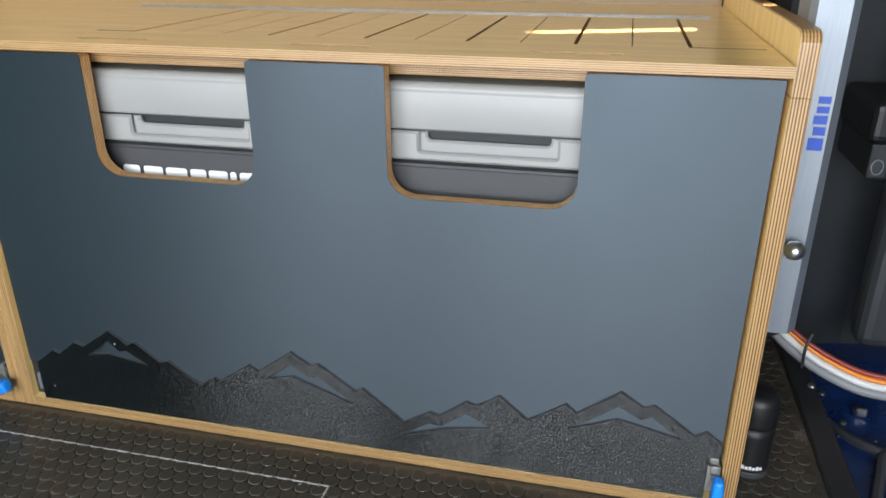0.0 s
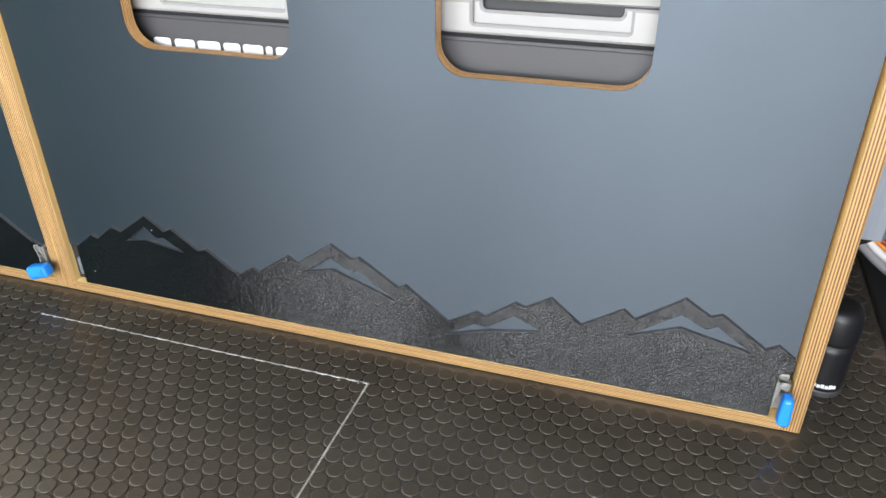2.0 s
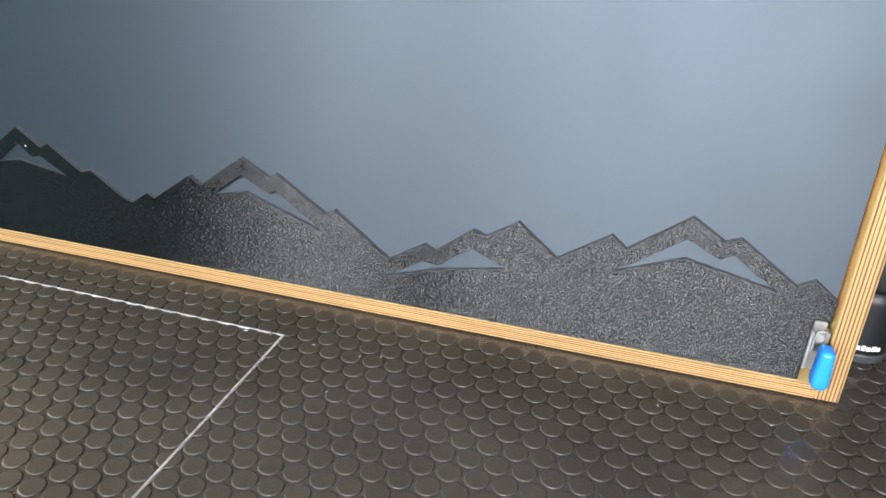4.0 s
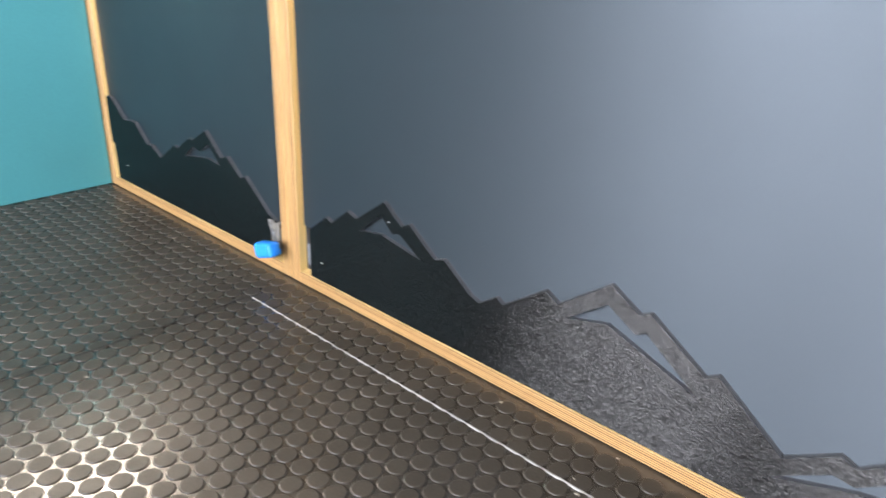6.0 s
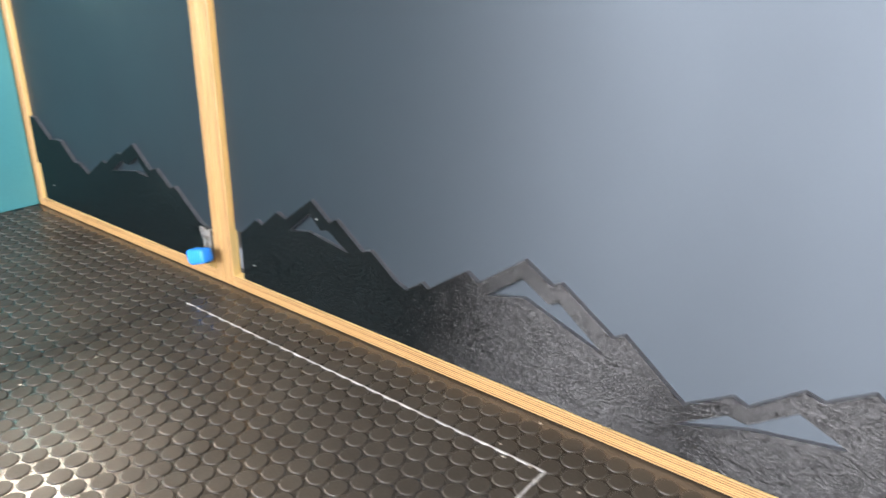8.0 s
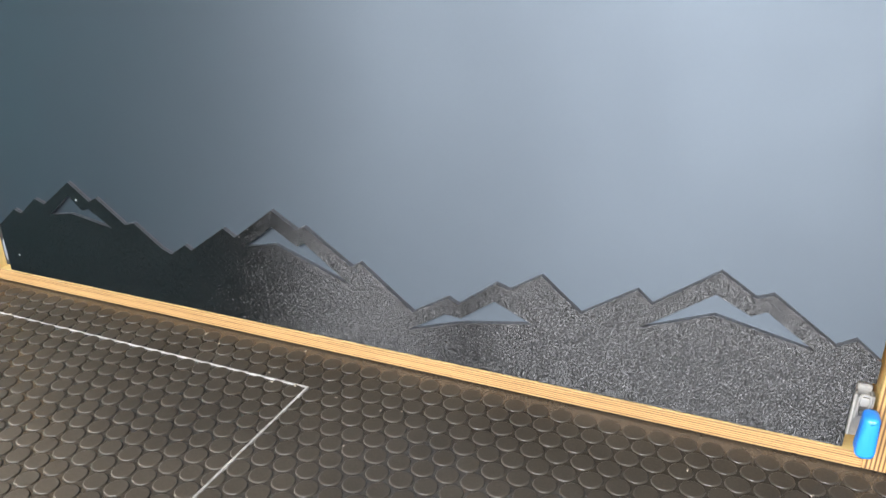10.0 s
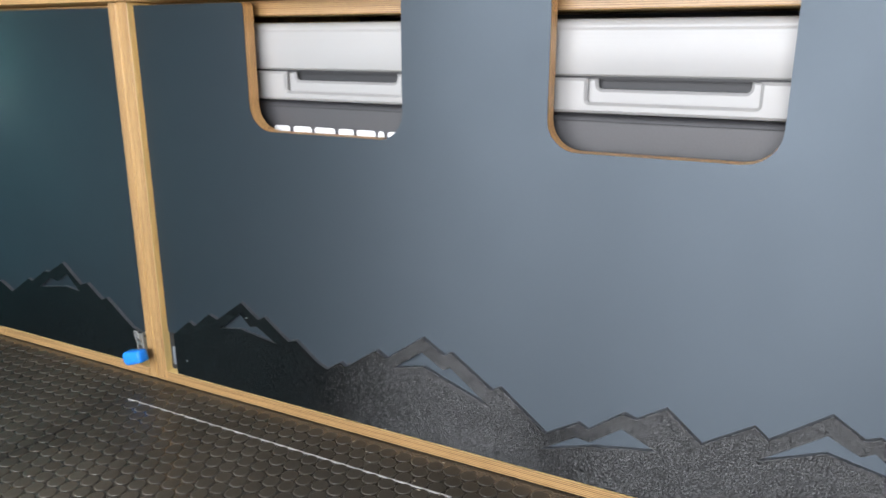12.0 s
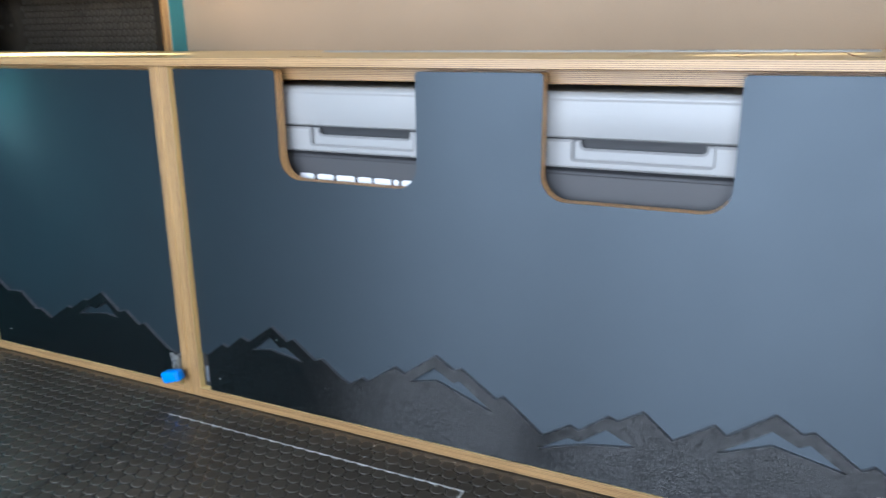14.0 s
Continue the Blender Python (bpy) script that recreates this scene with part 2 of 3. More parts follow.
def oiled_wood():
    m = material("oiled_post_wood", (0.4, 0.2, 0.08), rough=0.42, coat=0.2)
    nt = m.node_tree
    n, l = nt.nodes, nt.links
    b, geo = n["Principled BSDF"], n["Geometry"]
    mapping = n.new("ShaderNodeMapping")
    mapping.inputs["Scale"].default_value = (62, 62, 2.6)
    l.new(geo.outputs["Position"], mapping.inputs[0])
    grain = n.new("ShaderNodeTexNoise")
    grain.inputs["Scale"].default_value, grain.inputs["Detail"].default_value, grain.inputs["Distortion"].default_value = 2.2, 8.0, 1.4
    l.new(mapping.outputs[0], grain.inputs["Vector"])
    ramp = n.new("ShaderNodeValToRGB")
    ramp.color_ramp.elements[0].position, ramp.color_ramp.elements[0].color = 0.37, (0.21, 0.082, 0.018, 1)
    ramp.color_ramp.elements[1].position, ramp.color_ramp.elements[1].color = 0.55, (0.66, 0.335, 0.090, 1)
    l.new(grain.outputs[0], ramp.inputs[0])
    # a round knot with a crack running up and down from it
    colour = ramp.outputs[0]
    for scale, near, far in (((1, 1, 0.60), 0.0068, 0.0122), ((1.7, 1.7, 0.090), 0.0036, 0.0066)):
        off = n.new("ShaderNodeVectorMath")
        off.operation = "SUBTRACT"
        off.inputs[1].default_value = (-0.3535, 0.1300, 0.4225)
        warp = n.new("ShaderNodeVectorMath")
        warp.operation = "MULTIPLY_ADD"
        warp.inputs[1].default_value = (0.011, 0.011, 0.011)
        l.new(grain.outputs["Color"], warp.inputs[0]), l.new(geo.outputs["Position"], warp.inputs[2])
        l.new(warp.outputs[0], off.inputs[0])
        sized = n.new("ShaderNodeVectorMath")
        sized.operation = "MULTIPLY"
        sized.inputs[1].default_value = scale
        l.new(off.outputs[0], sized.inputs[0])
        length = n.new("ShaderNodeVectorMath")
        length.operation = "LENGTH"
        l.new(sized.outputs[0], length.inputs[0])
        amount = n.new("ShaderNodeMapRange")
        amount.inputs["From Min"].default_value, amount.inputs["From Max"].default_value = near, far
        amount.inputs["To Min"].default_value, amount.inputs["To Max"].default_value = 0.97, 0.0
        l.new(length.outputs["Value"], amount.inputs[0])
        mix = n.new("ShaderNodeMix")
        mix.data_type = "RGBA"
        mix.inputs["B"].default_value = (0.016, 0.009, 0.007, 1)
        l.new(amount.outputs[0], mix.inputs["Factor"]), l.new(colour, mix.inputs["A"])
        colour = mix.outputs["Result"]
    l.new(colour, b.inputs["Base Color"])
    bn = n.new("ShaderNodeBump")
    bn.inputs["Strength"].default_value, bn.inputs["Distance"].default_value = 0.4, 0.001
    l.new(grain.outputs[0], bn.inputs["Height"]), l.new(bn.outputs[0], b.inputs["Normal"])
    return m


def sun_filter():
    """Dark filter that lets a little of the sun through, added for the fainter patch."""
    m = bpy.data.materials.new("sun_filter")
    m.use_nodes = True
    n, l = m.node_tree.nodes, m.node_tree.links
    clear, gloss, mix = n.new("ShaderNodeBsdfTransparent"), n.new("ShaderNodeBsdfGlossy"), n.new("ShaderNodeMixShader")
    clear.inputs[0].default_value, gloss.inputs["Roughness"].default_value = (0.112, 0.118, 0.124, 1), 0.03
    mix.inputs[0].default_value = 0.05
    l.new(clear.outputs[0], mix.inputs[1]), l.new(gloss.outputs[0], mix.inputs[2])
    l.new(mix.outputs[0], n["Material Output"].inputs[0])
    return m


SUN_FILTER = sun_filter()
POST_WOOD = oiled_wood()

# ---------------------------------------------------------------- mesh helpers


def part(name, bm, mat, parent=None, label="", smooth=False):
    """One bmesh as one mesh object, under its thing where there is one."""
    bmesh.ops.recalc_face_normals(bm, faces=bm.faces)
    data = bpy.data.meshes.new(name)
    if smooth:
        for f in bm.faces:
            f.smooth = True
    bm.to_mesh(data)
    bm.free()
    if mat in (DOOR_GREY, (CORE, CUT_EDGE)):
        layer = data.uv_layers.new(name="ribs")
        for loop in data.loops:
            co = data.vertices[loop.vertex_index].co
            layer.data[loop.index].uv = (co.z, co.x)
    for one in mat if isinstance(mat, (list, tuple)) else (mat,):
        data.materials.append(one)
    ob = new(name, data)
    ob.parent = parent
    if label:
        ob["label"] = label
    return ob


def thing(name, label, category, group=""):
    return tagged(new(name), label, category, group)


def setting(name, bm, mat, label, category):
    return tagged(part(name, bm, mat), label, category, kind="structure")


def box(bm, x0, x1, y0, y1, z0, z1, bevel=0.0, segments=1):
    made = bmesh.ops.create_cube(bm, size=1, matrix=Matrix.LocRotScale(((x0 + x1) / 2, (y0 + y1) / 2, (z0 + z1) / 2), None, (x1 - x0, y1 - y0, z1 - z0)))
    if bevel:
        edges = list({e for v in made["verts"] for e in v.link_edges})
        bmesh.ops.bevel(bm, geom=edges, offset=bevel, segments=segments, affect="EDGES", profile=0.5)
    return bm


def boxed(*args, **kw):
    return box(bmesh.new(), *args, **kw)


def prism(points, axis, low, high, bevel=0.0, side=0, bm=None, rounds=1):
    """A polygon in the plane across the axis, drawn out from low to high; its sides take the material slot side."""
    bm = bm or bmesh.new()

    def at(p, d):
        return {"x": (d, p[0], p[1]), "y": (p[0], d, p[1]), "z": (p[0], p[1], d)}[axis]

    first = [bm.verts.new(at(p, low)) for p in points]
    second = [bm.verts.new(at(p, high)) for p in points]
    caps = [bm.faces.new(first), bm.faces.new(second[::-1])]
    walls = [bm.faces.new((first[i], first[i - 1], second[i - 1], second[i])) for i in range(len(points))]
    for f in walls:
        f.material_index = side
    if bevel:
        bmesh.ops.recalc_face_normals(bm, faces=caps + walls)
        rim = [e for f in caps for e in f.edges]
        bmesh.ops.bevel(bm, geom=rim, offset=bevel, segments=rounds, affect="EDGES", profile=0.5)
    return bm


def arc(cx, cz, r, start, stop, steps=7):
    return [(cx + r * math.cos(radians(a)), cz + r * math.sin(radians(a))) for a in np.linspace(start, stop, steps)]


def turned(profile, x, y, steps=32, bm=None):
    """A body of revolution about an upright axis, from rows of radius and height."""
    bm = bm or bmesh.new()
    rings = [[bm.verts.new((x + r * math.cos(2 * math.pi * k / steps), y + r * math.sin(2 * math.pi * k / steps), z)) for k in range(steps)] for r, z in profile]
    for low, high in zip(rings, rings[1:]):
        for k in range(steps):
            bm.faces.new((low[k - 1], low[k], high[k], high[k - 1]))
    bm.faces.new(rings[0]), bm.faces.new(rings[-1])
    return bm


def tube(points, radius, steps=8, bm=None):
    """A round cable through the points."""
    bm = bm or bmesh.new()
    points = [Vector(p) for p in points]
    fine = []
    for i in range(len(points) - 1):
        a, b, c, d = points[max(i - 1, 0)], points[i], points[i + 1], points[min(i + 2, len(points) - 1)]
        for s in np.linspace(0, 1, 6, endpoint=False):
            s = float(s)
            fine.append(0.5 * (2 * b + (c - a) * s + (2 * a - 5 * b + 4 * c - d) * s * s + (3 * b - a - 3 * c + d) * s ** 3))
    fine.append(points[-1])
    rings = []
    for i, p in enumerate(fine):
        way = (fine[min(i + 1, len(fine) - 1)] - fine[max(i - 1, 0)]).normalized()
        across = way.cross(Vector((0.13, 0.31, 0.94))).normalized()
        over = across.cross(way)
        rings.append([bm.verts.new(p + radius * (math.cos(2 * math.pi * k / steps) * across + math.sin(2 * math.pi * k / steps) * over)) for k in range(steps)])
    for low, high in zip(rings, rings[1:]):
        for k in range(steps):
            bm.faces.new((low[k - 1], low[k], high[k], high[k - 1]))
    bm.faces.new(rings[0]), bm.faces.new(rings[-1])
    return bm


# ---------------------------------------------------------------- plan, in metres
FRONT = 0.780          # face of the doors
EDGE = 0.776           # front edges of the plywood carcass
TOP = 0.537            # upper side of the worktop
TEAL_X = -1.366        # face of the teal side bench
BACK = 1.430           # lining behind the worktop

# ---------------------------------------------------------------- large structure
floor = setting("floor", boxed(-2.75, 0.272, -1.0, 1.40, -0.03, -0.0012), RUBBER, "dark brown studded rubber floor of a camper van", "floor")
setting("wall_back", boxed(TEAL_X - 0.0515, 0.128, BACK, BACK + 0.04, 0.0, 2.0), BROWN_WALL, "brown fabric lining behind the plywood worktop", "wall")
bm = bmesh.new()
box(bm, -2.79, -2.75, -1.04, 1.75, -0.03, 1.60)
box(bm, -2.79, -2.75, -1.04, 0.70, 1.60, 2.0)
box(bm, -2.79, -2.75, 1.26, 1.75, 1.60, 2.0)
box(bm, -2.79, -2.75, 0.70, 1.26, 1.96, 2.0)
setting("wall_left", bm, DARK_LINING, "dark lining at the van's far end with a high window", "wall")
setting("ceiling", boxed(-2.79, 1.34, -1.04, 1.79, 2.0, 2.04), CEILING_LINING, "dark lined van ceiling", "ceiling")
bm = bmesh.new()
box(bm, -2.79, -1.41, -1.04, -1.0, -0.03, 2.0)
box(bm, 0.76, 1.34, -1.04, -1.0, -0.03, 2.0)
box(bm, -1.41, 0.76, -1.04, -1.0, 1.50, 2.0)
setting("wall_front", bm, GREY_LINING, "grey lined van side with an open sliding door", "wall")
# unseen sheet added to stop the sun slanting in through the door opening
setting("sun_block", boxed(1.27, 1.29, -2.75, -1.045, -0.45, 3.0), GREY_LINING, "unseen grey sheet added to keep direct sun out of the open door", "awning")
setting("ground", boxed(-60, 60, -60, 60, -0.50, -0.45), ASPHALT, "grey paved ground outside the van", "ground")


def sheet_with_holes(outline, holes, x, thick):
    """An upright sheet across x, with openings right through it."""
    bm = bmesh.new()
    for ring in (outline, *holes):
        verts = [bm.verts.new((x, y, z)) for y, z in ring]
        for i in range(len(verts)):
            bm.edges.new((verts[i - 1], verts[i]))
    bmesh.ops.triangle_fill(bm, use_beauty=True, edges=list(bm.edges))
    grown = bmesh.ops.extrude_face_region(bm, geom=list(bm.faces))
    bmesh.ops.translate(bm, vec=(thick, 0, 0), verts=[v for v in grown["geom"] if isinstance(v, bmesh.types.BMVert)])
    return bm


def cast_back(points):
    """From places on the teal panel back along the sunlight to the unseen end wall."""
    far = (1.30 - TEAL_X) / -SUN_WAY.x
    return [(y - far * SUN_WAY.y, z - far * SUN_WAY.z) for y, z in points]


# openings added in the unseen end wall, shaped to cast the sun patches and streak
bright_patch_hole = cast_back([(0.687, 0.422), (0.787, 0.541), (0.755, 0.541), (0.708, 0.490), (0.660, 0.486), (0.652, 0.430), (0.664, 0.414)])
dim_patch_hole = cast_back([(0.450, 0.113), (0.680, 0.419), (0.663, 0.412), (0.651, 0.429), (0.659, 0.487), (0.699, 0.491), (0.739, 0.541), (0.450, 0.541)])
streak_hole = [(0.330, 1.2300), (0.360, 1.2300), (0.560, 1.114), (0.532, 1.114)]
worktop_patch_hole = [(-0.050, 1.672), (0.034, 1.668), (-0.050, 1.960), (-0.400, 1.960), (-0.300, 1.780)]
setting("wall_right", sheet_with_holes([(-1.04, -0.5), (1.79, -0.5), (1.79, 2.0), (-1.04, 2.0)], [bright_patch_hole, dim_patch_hole, streak_hole, worktop_patch_hole], 1.30, 0.004), GREY_LINING,
        "unseen grey end wall with holes added to shape the sun patches", "wall")
# unseen pane added over one hole to weaken the sun on the teal
setting("sun_filter_pane", prism(dim_patch_hole, "x", 1.3012, 1.3026), SUN_FILTER, "unseen grey pane added to dim one sun patch", "window")
setting("wall_outer", boxed(-2.79, 1.34, 1.75, 1.79, -0.5, 2.0), DARK_LINING, "dark outer van wall behind the furniture", "wall")

# the hatch joint in the floor: a pale filled line on two sides
bm = bmesh.new()
prism([(-0.849, 0.7104), (-0.62, 0.7102), (-0.346, 0.7099), (-0.346, 0.7115), (-0.62, 0.7112), (-0.849, 0.7109)], "z", -0.0012, 0.0005, bm=bm)
setting("trim_hatch_back", bm, WHITE_LINE, "thin pale joint line of a floor hatch", "floor joint")
setting("trim_hatch_side", boxed(-0.3482, -0.3459, -0.30, 0.7097, -0.0012, 0.0006), WHITE_LINE, "thin pale joint line of a floor hatch", "floor joint")

setting("trim_hatch_left", prism([(-0.8516, 0.7100), (-0.8530, 0.7100), (-0.8660, 0.20), (-0.8646, 0.20)], "z", -0.0012, 0.0003), GROOVE, "hairline dark joint of a floor hatch", "floor joint")

# ---------------------------------------------------------------- bench cabinets along the wall
W_BOTTOM, RADIUS = 0.3725, 0.031
RIDGE_WIDE = [(-0.822, 0.0765), (-0.790, 0.101), (-0.779, 0.097), (-0.751, 0.119), (-0.736, 0.114), (-0.691, 0.146), (-0.664, 0.126),
              (-0.653, 0.132), (-0.616, 0.105), (-0.603, 0.109), (-0.569, 0.084), (-0.556, 0.079), (-0.535, 0.093), (-0.527, 0.088), (-0.481, 0.120),
              (-0.467, 0.112), (-0.418, 0.148), (-0.390, 0.131), (-0.381, 0.136), (-0.330, 0.101), (-0.320, 0.107), (-0.265, 0.064), (-0.229, 0.086),
              (-0.218, 0.081), (-0.182, 0.109), (-0.169, 0.105), (-0.140, 0.124), (-0.104, 0.094), (-0.058, 0.125), (-0.045, 0.114), (0.005, 0.152),
              (0.033, 0.134), (0.045, 0.139), (0.094, 0.104), (0.107, 0.112), (0.1265, 0.097)]
CAPS_WIDE = [[(-0.730, 0.102), (-0.695, 0.130), (-0.678, 0.114), (-0.667, 0.117), (-0.636, 0.098), (-0.697, 0.108)],
             [(-0.456, 0.103), (-0.419, 0.130), (-0.391, 0.113), (-0.382, 0.118), (-0.333, 0.081), (-0.417, 0.112)],
             [(-0.271, 0.044), (-0.231, 0.069), (-0.216, 0.067), (-0.183, 0.091), (-0.147, 0.075), (-0.214, 0.063)],
             [(-0.054, 0.090), (0.003, 0.132), (0.031, 0.118), (0.042, 0.124), (0.080, 0.097), (0.004, 0.114)]]
RIDGE_NARROW = [(-1.346, 0.150), (-1.330, 0.151), (-1.289, 0.121), (-1.271, 0.124), (-1.255, 0.124), (-1.221, 0.096), (-1.209, 0.098), (-1.183, 0.084), (-1.136, 0.113),
                (-1.126, 0.111), (-1.092, 0.132), (-1.081, 0.132), (-1.046, 0.152), (-1.010, 0.122), (-0.995, 0.127), (-0.966, 0.105), (-0.955, 0.110), (-0.906, 0.072), (-0.881, 0.064)]
CAPS_NARROW = [[(-1.108, 0.104), (-1.080, 0.123), (-1.063, 0.120), (-1.039, 0.135), (-1.015, 0.111), (-1.047, 0.114)]]
BOTTOM = 0.0160


def window_rim(left, right, top, r=0.005):
    """The line of a handle opening, from its upper left to its upper right corner; the door's tabs beside it have eased corners."""
    return [*arc(left - r, top - r, r, 90, 0, 5), *arc(left + RADIUS, W_BOTTOM + RADIUS, RADIUS, 180, 270), *arc(right - RADIUS, W_BOTTOM + RADIUS, RADIUS, 270, 360),
            *arc(right + r, top - r, r, 180, 90, 5)]


def moved(line, by):
    """The ridge line set off square to itself, mitred at its corners."""
    out = []
    for i, p in enumerate(line):
        ways = []
        for a, b in ((line[max(i - 1, 0)], p), (p, line[min(i + 1, len(line) - 1)])):
            v = Vector((b[0] - a[0], b[1] - a[1]))
            if v.length:
                ways.append(Vector((-v.y, v.x)).normalized())
        mid = (ways[0] + ways[-1]).normalized()
        reach = by / max(mid.dot(ways[0]), 0.6)
        out.append((p[0] + (mid.x * reach if 0 < i < len(line) - 1 else 0.0), p[1] + mid.y * reach))
    return out


def cut_sheet(outline, holes, near, far):
    """An upright sheet facing the room, with openings right through it; its cut edges take the second material."""
    bm = bmesh.new()
    for ring in (outline, *holes):
        verts = [bm.verts.new((x, near, z)) for x, z in ring]
        for i in range(len(verts)):
            bm.edges.new((verts[i - 1], verts[i]))
    bmesh.ops.triangle_fill(bm, use_beauty=True, edges=list(bm.edges))
    grown = bmesh.ops.extrude_face_region(bm, geom=list(bm.faces))
    bmesh.ops.translate(bm, vec=(0, far - near, 0), verts=[v for v in grown["geom"] if isinstance(v, bmesh.types.BMVert)])
    bmesh.ops.recalc_face_normals(bm, faces=bm.faces)
    for f in bm.faces:
        f.material_index = 0 if abs(f.normal.y) > 0.5 else 1
    return bm


TOPLINE = 0.5215
wide_top = [(-0.838, TOPLINE), *window_rim(-0.657, -0.443, TOPLINE), *window_rim(-0.278, -0.064, TOPLINE), (0.1265, TOPLINE)]
narrow_top = [(-1.346, 0.383), (-1.322, 0.383), *arc(-1.316, 0.395, 0.012, 270, 360, 5), (-1.304, 0.5195), (-0.881, 0.5195)]
# the lower corners are cut away for the latches
wide_foot = [(0.1265, 0.078), (0.1138, 0.078), (0.1138, BOTTOM), (-0.822, BOTTOM), (-0.822, 0.076), (-0.838, 0.076)]
narrow_foot = [(-0.881, 0.0605), (-0.899, 0.0605), (-0.899, BOTTOM), (-1.338, BOTTOM), (-1.338, 0.075), (-1.346, 0.075)]


def latch(parent, x, side, drop):
    """A steel catch in the lower corner of a door, with its blue rubber-capped lever."""
    plate = part("latch_plate", boxed(x - 0.0050, x + 0.0058, 0.784, 0.789, 0.024, 0.072, 0.0012), PALE_STEEL, parent, "pale galvanised catch plate")
    bm = bmesh.new()
    for k in (-1, 1):
        box(bm, x + k * 0.006 - 0.0012, x + k * 0.006 + 0.0012, 0.774, 0.784, 0.030, 0.068, 0.0006)
    box(bm, x - 0.006, x + 0.006, 0.774, 0.777, 0.058, 0.066, 0.0006)
    tube([(x - 0.004, 0.774, 0.048), (x - 0.004, 0.770, 0.068), (x, 0.769, 0.0715), (x + 0.004, 0.770, 0.068), (x + 0.004, 0.774, 0.048)], 0.0011, 6, bm)
    part("latch_loop", bm, PALE_STEEL, plate, "bent wire catch loop")
    part("latch_rivet", boxed(x - 0.0022, x + 0.0022, 0.771, 0.775, 0.050, 0.0545, 0.0010), STEEL, plate)
    if drop:
        r, low, high, half = 0.0058, 0.0255, 0.0630, 0.0072
        cx = x + 0.0045
        outline = [*arc(cx + half - r, low + r, r, -90, 0, 5), *arc(cx + 0.8 * half - 0.004, high - 0.004, 0.004, 0, 90, 5),
                   *arc(cx - 0.8 * half + 0.004, high - 0.004, 0.004, 90, 180, 5), *arc(cx - half + r, low + r, r, 180, 270, 5)]
        near, far = 0.750, 0.768
    else:
        r, half, tall = 0.0066, 0.0185, 0.0104
        cx, cz = x + 0.0110, 0.0395
        flat = [*arc(half - 0.003, -0.85 * tall + 0.003, 0.003, -90, 0, 4), *arc(half - 0.003, 0.85 * tall - 0.003, 0.003, 0, 90, 4),
                *arc(-half + r, tall - r, r, 90, 180, 6), *arc(-half + r, -tall + r, r, 180, 270, 6)]
        lean = radians(17)
        outline = [(cx + u * math.cos(lean) - v * math.sin(lean), cz + u * math.sin(lean) + v * math.cos(lean)) for u, v in flat]
        near, far = 0.746, 0.764
    part("latch_lever", prism(outline, "y", near, far, 0.0045, rounds=3), BLUE_CAP, parent, "bright blue rubber-capped lever", smooth=True)


def cabinet(label, left, right, top_outline, foot, sheet_foot, ridge, caps, left_wide, right_wide):
    """A bench cabinet: plywood uprights and rails, and a drop-in door with a black mountain overlay."""
    c = thing("bench_cabinet", label, "cabinet", "cabinets along the bench")
    for x0, x1, high in ((left, left + left_wide, TOP - 0.0105), (right - right_wide, right, TOP - 0.0300 if right > 0 else TOP - 0.0105)):
        part("upright", boxed(x0, x1, EDGE, BACK - 0.004, 0.0, high, 0.0012), PLY_X, c, "birch plywood upright with visible plies")
    inner0, inner1 = left + left_wide, right - right_wide
    part("bottom_rail", boxed(inner0, inner1, EDGE, 0.88, 0.0, 0.0148, 0.001), PLY_Z, c, "birch plywood bottom rail with visible plies")
    part("top_rail", boxed(inner0, inner1, 0.8130, 0.870, 0.5075, 0.5245, 0.001), PLY_Z, c, "birch plywood rail under the worktop")
    part("back_panel", boxed(inner0, inner1, 1.31, 1.325, 0.0, 0.52), DARK_LINING, c)
    part("base_board", boxed(inner0, inner1, 0.88, 1.31, 0.0, 0.012), PLY_Z, c)
    door = part("door", prism(top_outline + foot, "y", FRONT + 0.0029, 0.8000, 0.0, side=1), (PLY_Y, PLY_Y), c, "plywood door board")
    part("door_face", prism(top_outline + foot, "y", FRONT + 0.0022, FRONT + 0.0029), DOOR_GREY, door, "slate-grey laminate face")
    # the mountains: a black sheet with snow-cap cut-outs on the laminate, its edge in two plies with a seam between
    for name, by, near, far, label in (("mountain_sheet", 0.0, FRONT - 0.0024, FRONT - 0.0006, "black speckled sheet cut along a mountain ridge"),
                                       ("sheet_seam", -0.0005, FRONT - 0.0006, FRONT + 0.0001, "fine dark seam in the sheet's edge"),
                                       ("sheet_back", 0.0004, FRONT + 0.0001, FRONT + 0.0022, "grey backing ply of the sheet")):
        mats = (CORE, CUT_EDGE) if name == "mountain_sheet" else (GROOVE, GROOVE) if name == "sheet_seam" else (GROOVE, CUT_EDGE)
        part(name, cut_sheet(sheet_foot + moved(ridge, by), caps, near, far), mats, door, label)
    return c, door


wide, wide_door = cabinet("wide plywood bench cabinet, slate-grey door, two openings, black mountain overlay", -0.8625, 0.1500, wide_top, wide_foot, wide_foot[:4], RIDGE_WIDE, CAPS_WIDE, 0.0195, 0.0195)
narrow, narrow_door = cabinet("narrow plywood bench cabinet with dark slate door and black mountains", TEAL_X, -0.8635, narrow_top, narrow_foot, narrow_foot, RIDGE_NARROW, CAPS_NARROW, 0.0165, 0.0145)
latch(wide, 0.1205, 1, True)
latch(narrow, -0.8895, 1, False)


